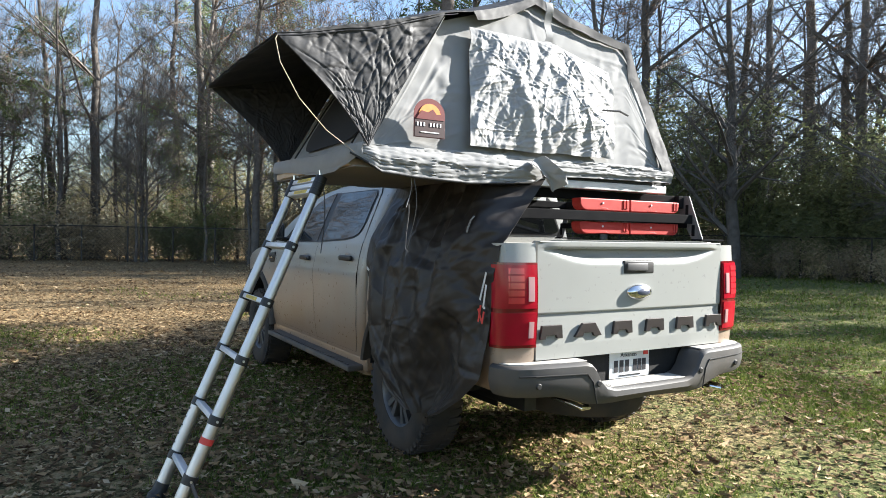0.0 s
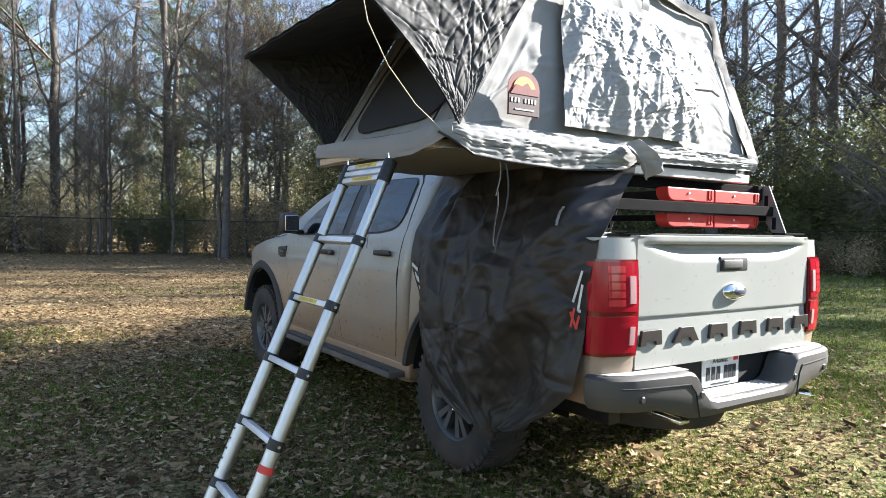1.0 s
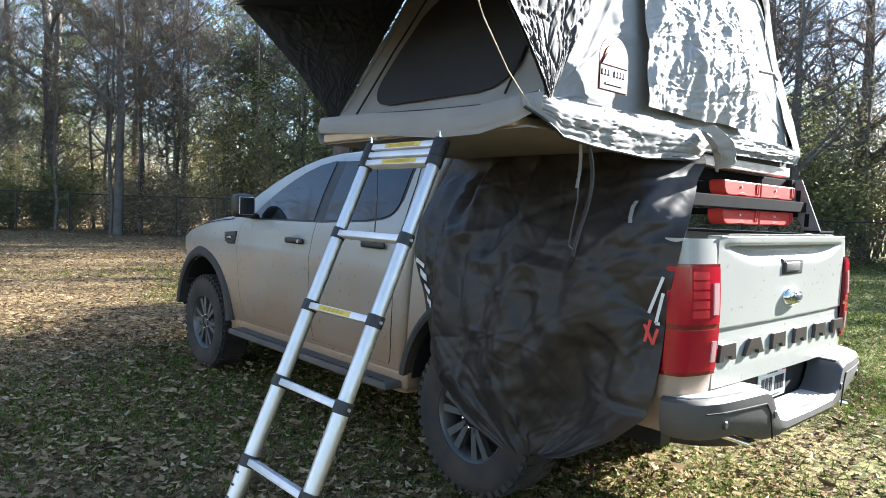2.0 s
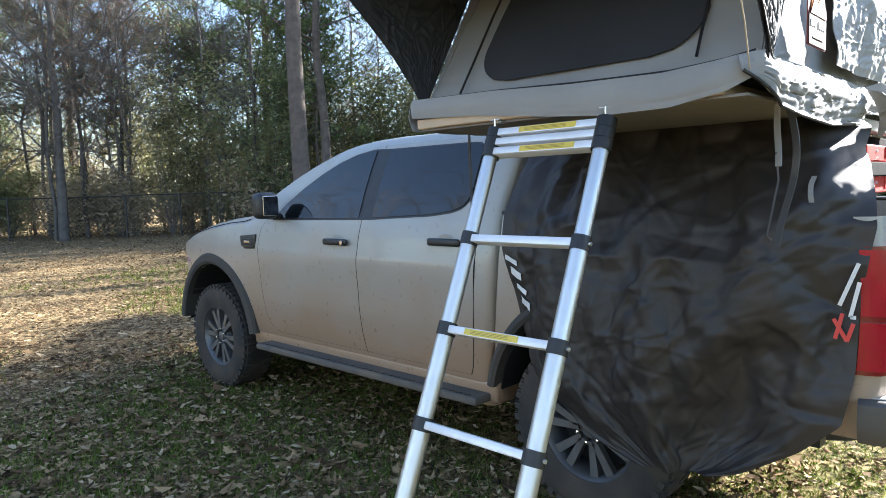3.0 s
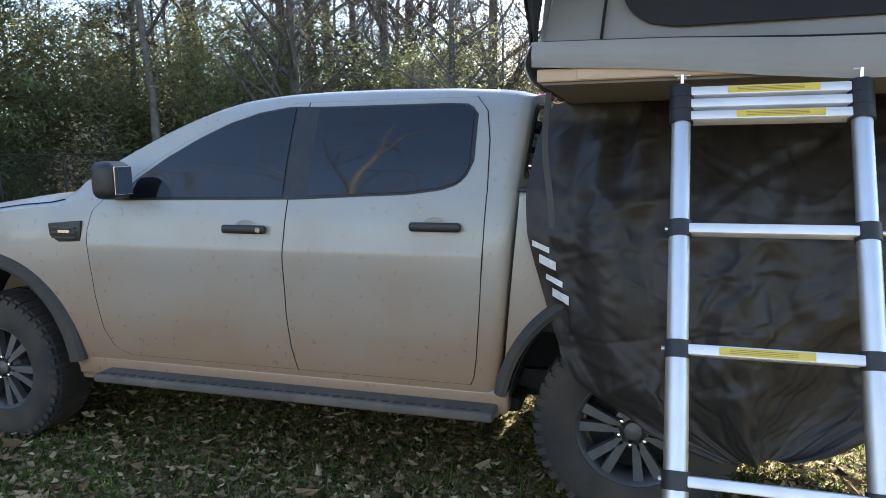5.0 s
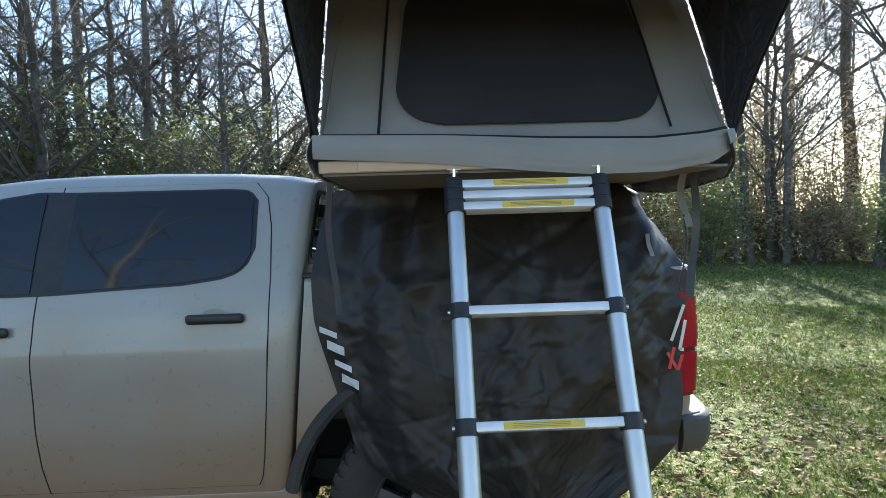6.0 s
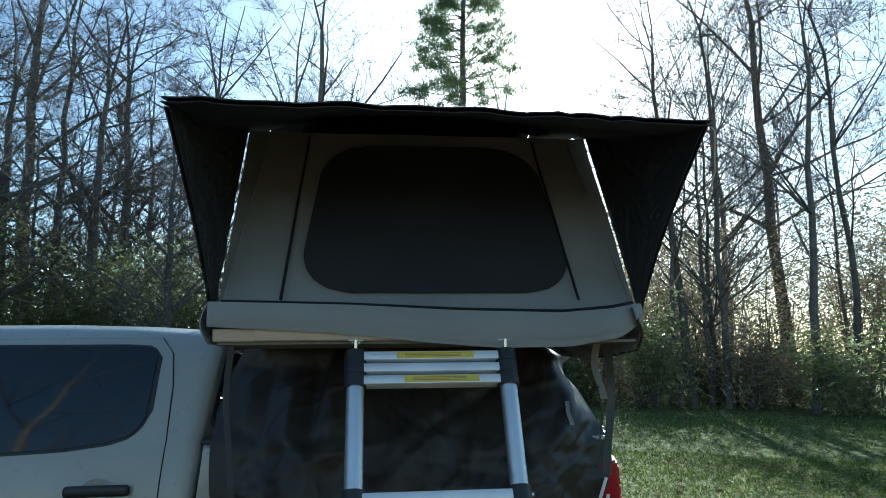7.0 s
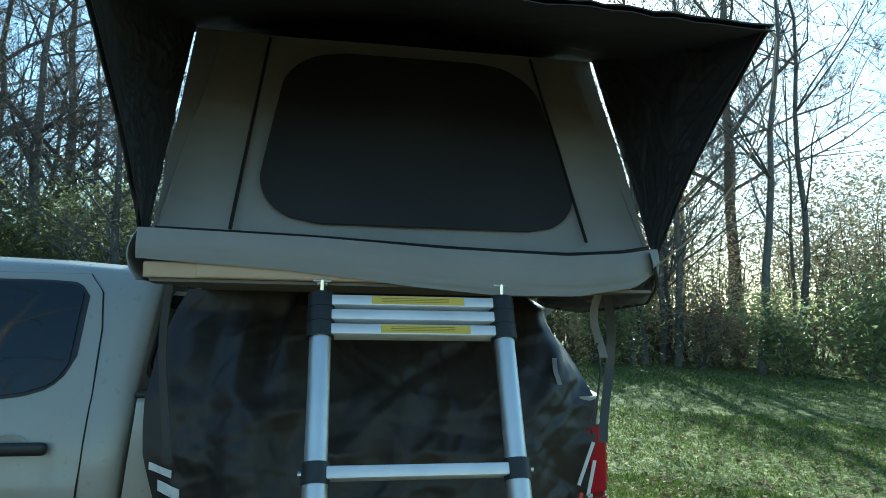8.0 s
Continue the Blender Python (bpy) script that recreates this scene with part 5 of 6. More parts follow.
# pale and red print strokes beside the lamp
for ya, za, yb, zb, mat in ((0.252, 1.11, 0.2, 1.25, M_white), (0.22, 1.075, 0.196, 1.19, M_white), (0.204, 1.075, 0.22, 1.075, M_white), (0.268, 1.065, 0.228, 0.995, M_redst), (0.262, 1.0, 0.242, 1.085, M_redst), (0.228, 0.995, 0.21, 1.055, M_redst)):
    ln, tilt = math.hypot(yb - ya, zb - za), math.degrees(math.atan2(zb - za, yb - ya))
    out = min(on_cover(ya, za), on_cover(yb, zb), -0.94) - 0.004 - 0.0015 * ((za * 1000) % 3)
    part("print_stroke", boxed(-0.001, -ln / 2, -0.006, 0.001, ln / 2, 0.006, m=pose(out, (ya + yb) / 2, (za + zb) / 2, tilt, 0, 0)), mat, cover)


# ---- telescopic ladder ----
ladder = thing("telescopic_ladder", "aluminium telescopic ladder leaning on the tent floor, feet on the grass", "ladder")
L_TOP, L_DIR = Vector((-1.592, 0, 1.75)), Vector((-0.398, 0, -0.917)).normalized()
Y_R, Y_L = 0.707, 1.118
STOPS = [0.425, 0.722, 1.018, 1.315, 1.60]
L_END = 1.765


def on_ladder(d, y, out=0.0):
    return L_TOP + L_DIR * d + Vector((-0.917, 0, 0.398)) * out + Vector((0, y, 0))


for y in (Y_L, Y_R):
    cuts = [0.14] + STOPS + [L_END]
    for k, (a, b) in enumerate(zip(cuts, cuts[1:])):
        part("rail_tube", tubed([on_ladder(a, y), on_ladder(b, y)], 0.0235 + 0.0018 * k, 24), M_alu, ladder, smooth=True, angle=40)
    for k, d in enumerate(STOPS):
        r = 0.0285 + 0.0018 * k
        c = part("collar", tubed([on_ladder(d - 0.021, y), on_ladder(d + 0.021, y)], r, 24), M_blackpl, ladder, "black collar", smooth=True, angle=40)
        s = 1 if y == Y_L else -1
        part("release_button", tubed([on_ladder(d, y + s * r * 0.8), on_ladder(d, y + s * (r + 0.006))], 0.006, 10), M_alu, c)
    for k in range(3):
        d = 0.057 + k * 0.034
        part("collar", tubed([on_ladder(d - 0.0165, y), on_ladder(d + 0.0165, y)], 0.03, 24), M_blackpl, ladder, smooth=True, angle=40)
    part("top_bracket", boxed(-1.605, y - 0.012, 1.735, -1.57, y + 0.012, 1.772, 0.004), M_alu, ladder)
    part("bracket_bolt", tubed([(-1.618, y, 1.705), (-1.618, y, 1.748)], 0.005, 8), M_chrome, ladder)
    part("hook_bar", boxed(-1.622, y - 0.02, 1.743, -1.61, y + 0.02, 1.748, 0.002), M_alu, ladder)
    part("ladder_foot", tubed([on_ladder(L_END - 0.02, y), on_ladder(L_END + 0.03, y), on_ladder(L_END + 0.05, y), on_ladder(L_END + 0.075, y)], [0.036, 0.037, 0.048, 0.046], 20), M_blackpl, ladder, "black rubber foot", smooth=True, angle=40)


M_stickerink = material("brown_sticker_ink", (0.25, 0.17, 0.04), 0.5)


def rung(d, sticker):
    m = Matrix.Translation(on_ladder(d, 0)) @ Matrix.Rotation(math.atan2(0.398, 0.917), 4, "Y")
    bm = boxed(-0.02, Y_R + 0.02, -0.0125, 0.022, Y_L - 0.02, 0.0125, 0.004, 2, m=m)
    r = part("rung", bm, M_rung, ladder, smooth=True)
    if sticker:
        a, b = sticker
        st = part("warning_sticker", boxed(-0.0215, Y_L - a, -0.009, -0.0195, Y_L - b, 0.009, m=m), M_yellow, r, "yellow warning sticker")
        for q in (-0.004, 0.0, 0.004):
            part("sticker_line", boxed(-0.0222, Y_L - a - 0.022, q - 0.0005, -0.0212, Y_L - b + 0.035, q + 0.0005, m=m), M_stickerink, st)


rung(0.057, (0.11, 0.32))
rung(0.091, None)
rung(0.125, (0.13, 0.33))
for d, st in zip(STOPS, (None, (0.09, 0.29), None, None, None)):
    rung(d, st)
part("red_tag", tubed([on_ladder(1.40, Y_R), on_ladder(1.43, Y_R)], 0.0322, 24), M_redst, ladder, "red tag")
for k in range(6):
    part("printed_bar", boxed(-0.0318, Y_L - 0.012, -0.004, -0.03, Y_L + 0.006, 0.004, m=Matrix.Translation(on_ladder(1.36 + k * 0.045, 0)) @ Matrix.Rotation(math.atan2(0.398, 0.917), 4, "Y")), M_ink, ladder)
part("tether_strap", tubed([on_ladder(1.60, Y_R - 0.03), on_ladder(1.66, Y_R - 0.06, -0.05), on_ladder(1.76, Y_R - 0.05, -0.06), on_ladder(1.8, Y_R - 0.02, -0.05)], 0.009, 8), M_strap, ladder)

# ---- bed rack with red boards ----
M_rack = material("black_powder_coat", (0.01, 0.01, 0.011), 0.9, second=(0.018, 0.018, 0.018), scale=12, bump=0.1, bump_scale=150, spec=0.05)
M_bracket = material("dull_grey_bracket", (0.2, 0.2, 0.2), 0.55, 0.3, second=(0.14, 0.14, 0.14), scale=9)
rack = thing("bed_rack", "black steel bed rack carrying the tent", "rack")
for y in (0.42, 1.45):
    part("cross_bar", boxed(-0.72, y - 0.03, 1.65, 0.65, y + 0.03, 1.70, 0.006), M_rack, rack)
for s in (-1, 1):
    leg = 0.665 if s > 0 else -0.735
    part("top_rail", boxed((leg - s * 0.035) - 0.025, 0.36, 1.62, (leg - s * 0.035) + 0.025, 1.5, 1.70, 0.006), M_rack, rack)
    for y0, y1 in ((0.36 if s > 0 else 0.5, 0.24 if s > 0 else 0.44), (1.45, 1.55)):
        part("leg_plate", prism([(y0 - 0.03, 1.70), (y0 + 0.06, 1.70), (y0 + 0.05, 1.6), (y1 + 0.06, 1.422), (y1 - 0.02, 1.422)], 0.008, "yz", leg, 0.002), M_bracket, rack, "slotted grey leg bracket")
        part("leg_foot", boxed(min(leg - s * 0.01, s * 0.86), y1 - 0.02, 1.42, max(leg - s * 0.01, s * 0.86), y1 + 0.06, 1.43, 0.002), M_rack, rack)
        for q in (0.3, 0.72):
            yc, zc = y0 + (y1 - y0) * q + 0.02, 1.70 - 0.3 * q
            part("bracket_slot", boxed((leg + s * 0.004) - 0.0065, yc - 0.012, zc - 0.035, (leg + s * 0.004) + 0.0065, yc + 0.012, zc + 0.035, 0.003), M_rack, rack)
        for k in range(3):
            part("plate_bolt", tubed([(leg + 0.008, y0 + (y1 - y0) * (k + 0.5) / 3 + 0.015, 1.67 - 0.09 * k), (leg + 0.014, y0 + (y1 - y0) * (k + 0.5) / 3 + 0.015, 1.67 - 0.09 * k)], 0.009, 8), M_chrome, rack)
    part("side_rail", boxed((leg + s * 0.005) - 0.012, 0.34, 1.50, (leg + s * 0.005) + 0.012, 1.55, 1.54, 0.004), M_rack, rack)
part("rear_bar", boxed(-0.70, 0.3, 1.525, 0.67, 0.312, 1.58, 0.004), M_rack, rack)


def half_board(x0, x1, z, round_left):
    """One moulded half: its outer lower corner well rounded."""
    a, b = z - 0.036, z + 0.034
    bend = [(0.05 * (1 - math.cos(q)), 0.05 * (1 - math.sin(q))) for q in [math.pi / 2 * k / 6 for k in range(7)]]
    left = [(x0 + p, a + q) for p, q in bend] if round_left else [(x0, a)]
    right = [(x1, a)] if round_left else [(x1 - p, a + q) for p, q in reversed(bend)]
    return prism(left + right + [(x1, b), (x0, b)], 0.075, "xz", 0.33, 0.006)


def traction_board(z):
    t = thing("traction_board", "red moulded traction board bolted behind the rack bar", "recovery board", "traction boards")
    for x0, x1, first in ((-0.23, 0.152, True), (0.16, 0.575, False)):
        half = part("board_half", half_board(x0, x1, z, first), M_board, t)
        part("bolt", tubed([(x0 + 0.17, 0.325, z + 0.008), (x0 + 0.17, 0.332, z + 0.008)], 0.006, 10), M_white, half, "small pale bolt")
        part("mount_foot", prism([(x0 + 0.13, z - 0.03), (x0 + 0.22, z - 0.03), (x0 + 0.19, z - 0.018), (x0 + 0.16, z - 0.018)], 0.006, "xz", 0.324, 0.001), M_board, half)
        for k in range(2):
            part("end_rib", boxed(x1 - 0.05 + k * 0.022, 0.325, z - 0.02, x1 - 0.038 + k * 0.022, 0.331, z + 0.03, 0.002), M_board, half)
    return t


traction_board(1.62)
traction_board(1.487)

# webbing straps hanging from the tent floor
def hanging_strap(y, z1, sway, wide, mat, label, drop=0.0):
    return tagged(part("tie_strap", sheet(lambda u, v: (-1.31 + 0.02 * math.sin(v * 4) + (u - 0.5) * 0.012, y + (u - 0.5) * wide + sway * math.sin(v * 4.5), 1.745 - drop - (1.745 - drop - z1) * v), 2, 18, 0.003), mat), label, "strap", "tent straps")


hanging_strap(1.505, 1.305, 0.015, 0.022, M_strap, "black webbing strap hanging from the tent floor")
pale_strap = hanging_strap(0.335, 1.56, 0.008, 0.02, M_canvas, "pale folded strap end hanging from the tent floor")
part("strap_loop", tubed([(-1.305, 0.338, 1.6), (-1.31, 0.33, 1.52), (-1.315, 0.345, 1.43), (-1.31, 0.36, 1.36), (-1.3, 0.35, 1.345)], 0.0035, 6), M_edge, pale_strap, smooth=True)
hanging_strap(0.31, 1.325, -0.02, 0.022, M_strap, "black webbing strap hanging from the tent floor")


# ---- woods ----
M_bark = material("grey_brown_bark", (0.16, 0.142, 0.125), 0.9, second=(0.09, 0.078, 0.066), scale=5, mix=0.8, bump=0.8, bump_scale=22, bump_dist=0.03, random_tint=0.3)
M_pinebark = material("pine_bark", (0.13, 0.105, 0.088), 0.9, second=(0.075, 0.06, 0.05), scale=6, mix=0.8, bump=0.8, bump_scale=20, bump_dist=0.03, random_tint=0.25)
M_needle = material("pine_needles", (0.11, 0.15, 0.06), 0.5, second=(0.17, 0.2, 0.085), scale=1.2, random_tint=0.25, transmit=0.45)
M_shrub = material("evergreen_leaves", (0.19, 0.22, 0.1), 0.4, second=(0.34, 0.33, 0.16), scale=1.0, random_tint=0.35, transmit=0.6)
M_olive = material("olive_leaves", (0.26, 0.245, 0.11), 0.5, second=(0.38, 0.32, 0.17), scale=0.8, random_tint=0.3, transmit=0.6)
M_drybrush = material("dry_brush", (0.42, 0.34, 0.21), 0.8, second=(0.3, 0.23, 0.14), scale=1.5, random_tint=0.3, transmit=0.2)
M_brownleaf = material("dry_oak_leaves", (0.25, 0.12, 0.055), 0.7, second=(0.14, 0.065, 0.035), scale=2, random_tint=0.3, transmit=0.35)


def branch(bm, p, d, length, r, level, r_seed, twigs, spread=0.75, fine=11):
    """A bending limb that splits, down to twigs."""
    steps = 4 if level < 2 else 3
    pts, radii = [p.copy()], [r]
    for k in range(steps):
        d = (d + Vector((r_seed.uniform(-1, 1), r_seed.uniform(-1, 1), r_seed.uniform(-0.5, 0.8))) * (0.10 + 0.06 * level)).normalized()
        p = p + d * (length / steps)
        pts.append(p.copy())
        radii.append(max(0.006, r * (1 - 0.62 * (k + 1) / steps)))
    tube(bm, pts, radii, 6 if level < 1 else (4 if level < 2 else 3), caps=False)
    if level >= 3:
        twigs.append((pts[-1], d))
        for k in range(fine):
            o = pts[r_seed.randint(1, len(pts) - 1)]
            a = (d + Vector((r_seed.uniform(-1, 1), r_seed.uniform(-1, 1), r_seed.uniform(-0.6, 1)))).normalized() * r_seed.uniform(0.3, 1.05)
            w = a.orthogonal().normalized() * 0.006
            bm.faces.new([bm.verts.new(o - w), bm.verts.new(o + w), bm.verts.new(o + a)])
        return
    count = r_seed.randint(3, 4) if level else r_seed.randint(5, 7)
    for k in range(count):
        i = r_seed.randint(1, steps) if level else r_seed.randint(2, steps)
        az = r_seed.uniform(0, 2 * math.pi)
        side = d.orthogonal().normalized()
        side.rotate(Matrix.Rotation(az, 3, d))
        nd = (d * (1 - spread * 0.6) + side * spread + Vector((0, 0, 0.25))).normalized()
        branch(bm, pts[i], nd, length * r_seed.uniform(0.42, 0.62), radii[i] * 0.62, level + 1, r_seed, twigs, spread, fine)


def leaf_quads(bm, spots, n, spread, size, r):
    for p, d in spots:
        for k in range(n):
            q = p + Vector((r.gauss(0, spread), r.gauss(0, spread), r.gauss(0, spread * 0.8)))
            a = Vector((r.uniform(-1, 1), r.uniform(-1, 1), r.uniform(-0.6, 0.6))).normalized() * size * r.uniform(0.6, 1.3)
            b = a.cross(Vector((r.uniform(-1, 1), r.uniform(-1, 1), r.uniform(-1, 1)))).normalized() * size * r.uniform(0.3, 0.55)
            bm.faces.new([bm.verts.new(q - a), bm.verts.new(q + b * 1.3), bm.verts.new(q + a)])


def bare_tree(seed, h, r0, leaves=0, spread=0.75, low=4, limbs=10, fine=11):
    r = random.Random(seed)
    t = thing("bare_tree", "leafless grey-barked tree at the edge of the woods", "tree", "bare trees")
    trunk = bmesh.new()
    lean = Vector((r.uniform(-0.06, 0.06), r.uniform(-0.06, 0.06), 1))
    pts = [Vector((0, 0, -0.2))]
    n = 9
    for k in range(n):
        pts.append(Vector((lean.x * h * 0.8 * k / n + r.uniform(-0.1, 0.1), lean.y * h * 0.8 * k / n + r.uniform(-0.1, 0.1), 0.15 + h * 0.8 * k / (n - 1))))
    radii = [r0 * 1.35] + [r0 * (1 - 0.75 * k / n) for k in range(n)]
    tube(trunk, pts, radii, 10)
    part("trunk", trunk, M_bark, t, smooth=True, angle=80)
    crown = bmesh.new()
    twigs = []
    for k in range(r.randint(limbs - 1, limbs + 2)):
        i = r.randint(low, n)
        az = r.uniform(0, 2 * math.pi)
        d = Vector((math.cos(az), math.sin(az), r.uniform(0.35, 1.1))).normalized()
        branch(crown, pts[i], d, h * r.uniform(0.2, 0.34), radii[i] * 0.5, 1, r, twigs, spread, fine)
    for d in (Vector((0.2, 0.1, 1)), Vector((-0.25, -0.1, 1))):
        branch(crown, pts[-1], d.normalized(), h * 0.25, radii[-1] * 0.8, 1, r, twigs, spread, fine)
    part("crown", crown, M_bark, t, smooth=True, angle=80)
    if leaves:
        lv = bmesh.new()
        leaf_quads(lv, twigs, leaves, 0.35, 0.055, r)
        part("dry_leaves", lv, M_brownleaf, t, "a few brown leaves")["kind"] = "stuff"
    return t


def pine(seed, h, r0, limbs=40, low=0.3, tufts=22):
    r = random.Random(seed)
    t = thing("pine_tree", "tall pine with sparse green needle clumps", "tree", "pines")
    trunk = bmesh.new()
    pts = [Vector((r.uniform(-0.05, 0.05) * k, r.uniform(-0.05, 0.05) * k, -0.2 + h * k / 8)) for k in range(9)]
    tube(trunk, pts, [r0 * (1.15 - 0.1 * k) for k in range(9)], 10)
    part("trunk", trunk, M_pinebark, t, smooth=True, angle=80)
    crown, spots = bmesh.new(), []
    for k in range(limbs):
        f = r.uniform(low, 1.0) if k % 2 else r.uniform(low * 0.5 + 0.4, 1.0)
        i = min(7, int(f * 8))
        p = pts[i].lerp(pts[i + 1], f * 8 - i) if i < 8 else pts[8]
        az = r.uniform(0, 2 * math.pi)
        ln = h * 0.19 * (1.15 - f) + 0.7
        d = Vector((math.cos(az), math.sin(az), r.uniform(-0.1, 0.5))).normalized()
        q = [p, p + d * ln * 0.5 + Vector((0, 0, 0.1)), p + d * ln + Vector((0, 0, 0.35))]
        tube(crown, q, [0.035, 0.022, 0.01], 4, caps=False)
        for w in (0.4, 0.6, 0.75, 0.9, 1.0):
            c = p + d * ln * w + Vector((r.uniform(-0.3, 0.3), r.uniform(-0.3, 0.3), r.uniform(-0.1, 0.4)))
            spots.append((c, d))
    part("limb_whorl", crown, M_pinebark, t)["kind"] = "stuff"
    ndl = bmesh.new()
    for p, d in spots:
        for k in range(tufts):
            a = Vector((r.gauss(0, 1), r.gauss(0, 1), r.gauss(0.3, 0.8))).normalized() * r.uniform(0.16, 0.34)
            s = a.orthogonal().normalized() * 0.03
            o = p + Vector((r.gauss(0, 0.16), r.gauss(0, 0.16), r.gauss(0, 0.1)))
            ndl.faces.new([ndl.verts.new(o - s), ndl.verts.new(o + s), ndl.verts.new(o + a)])
    part("needles", ndl, M_needle, t)["kind"] = "stuff"
    return t


def shrub(seed, h, w, mat, leaves, size, label, name="shrub"):
    r = random.Random(seed)
    t = thing(name, label, "shrub", "undergrowth")
    stems, spots = bmesh.new(), []
    for k in range(9):
        az = r.uniform(0, 2 * math.pi)
        d = Vector((math.cos(az) * w / h * r.uniform(0.1, 0.9), math.sin(az) * w / h * r.uniform(0.1, 0.9), 1)).normalized()
        L = h * r.uniform(0.5, 1.05)
        pts = [Vector((0, 0, -0.1)) + d * L * f + Vector((r.uniform(-0.12, 0.12), r.uniform(-0.12, 0.12), 0)) * f * 2 for f in (0, 0.3, 0.6, 0.85, 1)]
        tube(stems, pts, [0.025, 0.02, 0.014, 0.009, 0.004], 4, caps=False)
        for i in (1, 2, 2, 3, 4, 4):
            s = Vector((r.uniform(-1, 1), r.uniform(-1, 1), r.uniform(0, 0.8))).normalized()
            tip = pts[i] + s * r.uniform(0.25, 0.6) * w * 0.6
            tube(stems, [pts[i], tip], [0.009, 0.003], 3, caps=False)
            spots.append((tip, s)), spots.append((pts[i].lerp(tip, 0.5), s))
    part("stem_tangle", stems, M_bark, t)["kind"] = "stuff"
    lv = bmesh.new()
    leaf_quads(lv, spots, leaves, 0.2 * w, size, r)
    part("foliage", lv, mat, t)["kind"] = "stuff"
    return t


trees = [bare_tree(11, 17, 0.2), bare_tree(23, 15, 0.15, 9), bare_tree(37, 19, 0.24, 0, 0.9), bare_tree(51, 12, 0.09, 12, 0.75, 4, 10, 18), bare_tree(64, 14, 0.11, 0, 0.6, 3, 12, 18)]
oak = bare_tree(77, 13, 0.24, 3, 1.05, 2, 20, 26)
pines = [pine(5, 19, 0.2), pine(8, 15, 0.14)]
young = [pine(31, 8.5, 0.055, 46, 0.12, 15), pine(34, 11, 0.075, 54, 0.16, 15)]
lone_pine = pine(15, 25, 0.26, 130, 0.3, 55)
lone_pine.location = (31.0, -3.8, 0)
shrubs = [shrub(3, 3.2, 2.0, M_shrub, 28, 0.11, "glossy green evergreen shrub in the undergrowth"), shrub(6, 2.2, 1.8, M_shrub, 24, 0.1, "low green shrub in the undergrowth"),
          shrub(9, 2.6, 2.0, M_drybrush, 18, 0.09, "tangle of dry brown brush", "dry_brush"), shrub(13, 6.5, 2.6, M_shrub, 26, 0.12, "tall loose evergreen thicket tree", "thicket_tree"),
          shrub(17, 5.5, 2.4, M_drybrush, 12, 0.09, "tall twiggy brown thicket", "dry_thicket"), shrub(29, 8.5, 2.8, M_olive, 20, 0.12, "tall olive-green thicket tree", "thicket_tree")]
for o in trees + pines + young + shrubs + [oak]:
    o.location = (-40, -30, 0)
used = set()


def plant(proto, x, y, s, turn):
    m = pose(x, y, ground_z(x, y) - 0.03, 0, 0, turn)
    if proto.name not in used:
        used.add(proto.name)
        proto.matrix_basis = m
        proto.scale = (s, s, s)
        return proto
    o = copy_thing(proto, m)
    o.scale = (s, s, s)
    return o


def edge(f):
    """The border of the clearing, f from 0 (north-west) to 1 (south)."""
    rows_x = [(0, -26), (0.2, -6), (0.32, 2), (0.4, 6.5), (0.48, 10.5), (0.58, 16.5), (0.68, 22), (0.76, 21), (0.86, 16), (0.93, 11.5), (1.0, 4)]
    rows_y = [(0, 36), (0.2, 32.5), (0.32, 29.5), (0.4, 25), (0.48, 20.5), (0.58, 17.5), (0.68, 11.5), (0.76, 3), (0.86, -6), (0.93, -12), (1.0, -18)]
    return lerp_table(rows_x, f), lerp_table(rows_y, f)


r = random.Random(99)
SUNWAY = Vector((sun_dir.x, sun_dir.y)).normalized()


def blocks_sun(x, y, reach):
    """Whether a tall tree here would shade the truck."""
    along = x * SUNWAY.x + (y - 0.8) * SUNWAY.y
    side = abs(-x * SUNWAY.y + (y - 0.8) * SUNWAY.x)
    return along > 0 and side < reach


def place(f, depth, jitter):
    x, y = edge(f)
    out = Vector((x, y - 2)).normalized() * depth
    return x + out.x + r.uniform(-jitter, jitter), y + out.y + r.uniform(-jitter, jitter)


# spreading oaks east of the truck and single trees that stand out
for x, y, s in ((18.6, 13.2, 1.0), (22.5, 14.5, 1.15), (21.5, 8.2, 0.8)):
    plant(oak, x, y, s, r.uniform(0, 360))
for kind, x, y, s in ((0, -0.8, 27.5 + 7, 1.25), (2, 4.2, 33.5, 1.1), (1, -2.6, 35.5, 1.2), (0, 14.2, 27.6, 1.2), (2, 31.5, 18.0, 1.5), (0, 33.0, 17.4, 1.4), (1, 17.2, -9.0, 1.0), (4, 16.5, -9.8, 1.1), (1, 14.2, -11.2, 0.9), (3, 15.2, -13.4, 1.3)):
    plant(trees[kind], x, y, s, r.uniform(0, 360))
for k in range(185):
    f = r.random()
    x, y = place(f, r.random() ** 1.3 * 26 + 1.5, 2)
    if blocks_sun(x, y, 3.4) or (0.42 < f < 0.66 and k % 3) or (f > 0.74 and k % 3) or (0.16 < f < 0.34 and k % 5 < 2) or (0.42 < f < 0.6 and k % 3 == 0) or (0.6 < f < 0.74 and k % 2):
        continue
    pick = r.random()
    proto = r.choice(pines) if (pick < 0.34 and f < 0.42) or pick < 0.05 else r.choice(trees)
    size, turn = r.uniform(0.75, 1.2), r.uniform(0, 360)
    # the north-west is open, with few pines
    if f < 0.34 and k % 3 == 0:
        continue
    if f < 0.34 and proto in pines and k % 4:
        proto = trees[k % 5]
    plant(proto, x, y, size, turn)
plant(pines[0], 9.1, 17.6, 1.3, 40)
plant(pines[1], 11.3, 19.3, 1.2, 200)
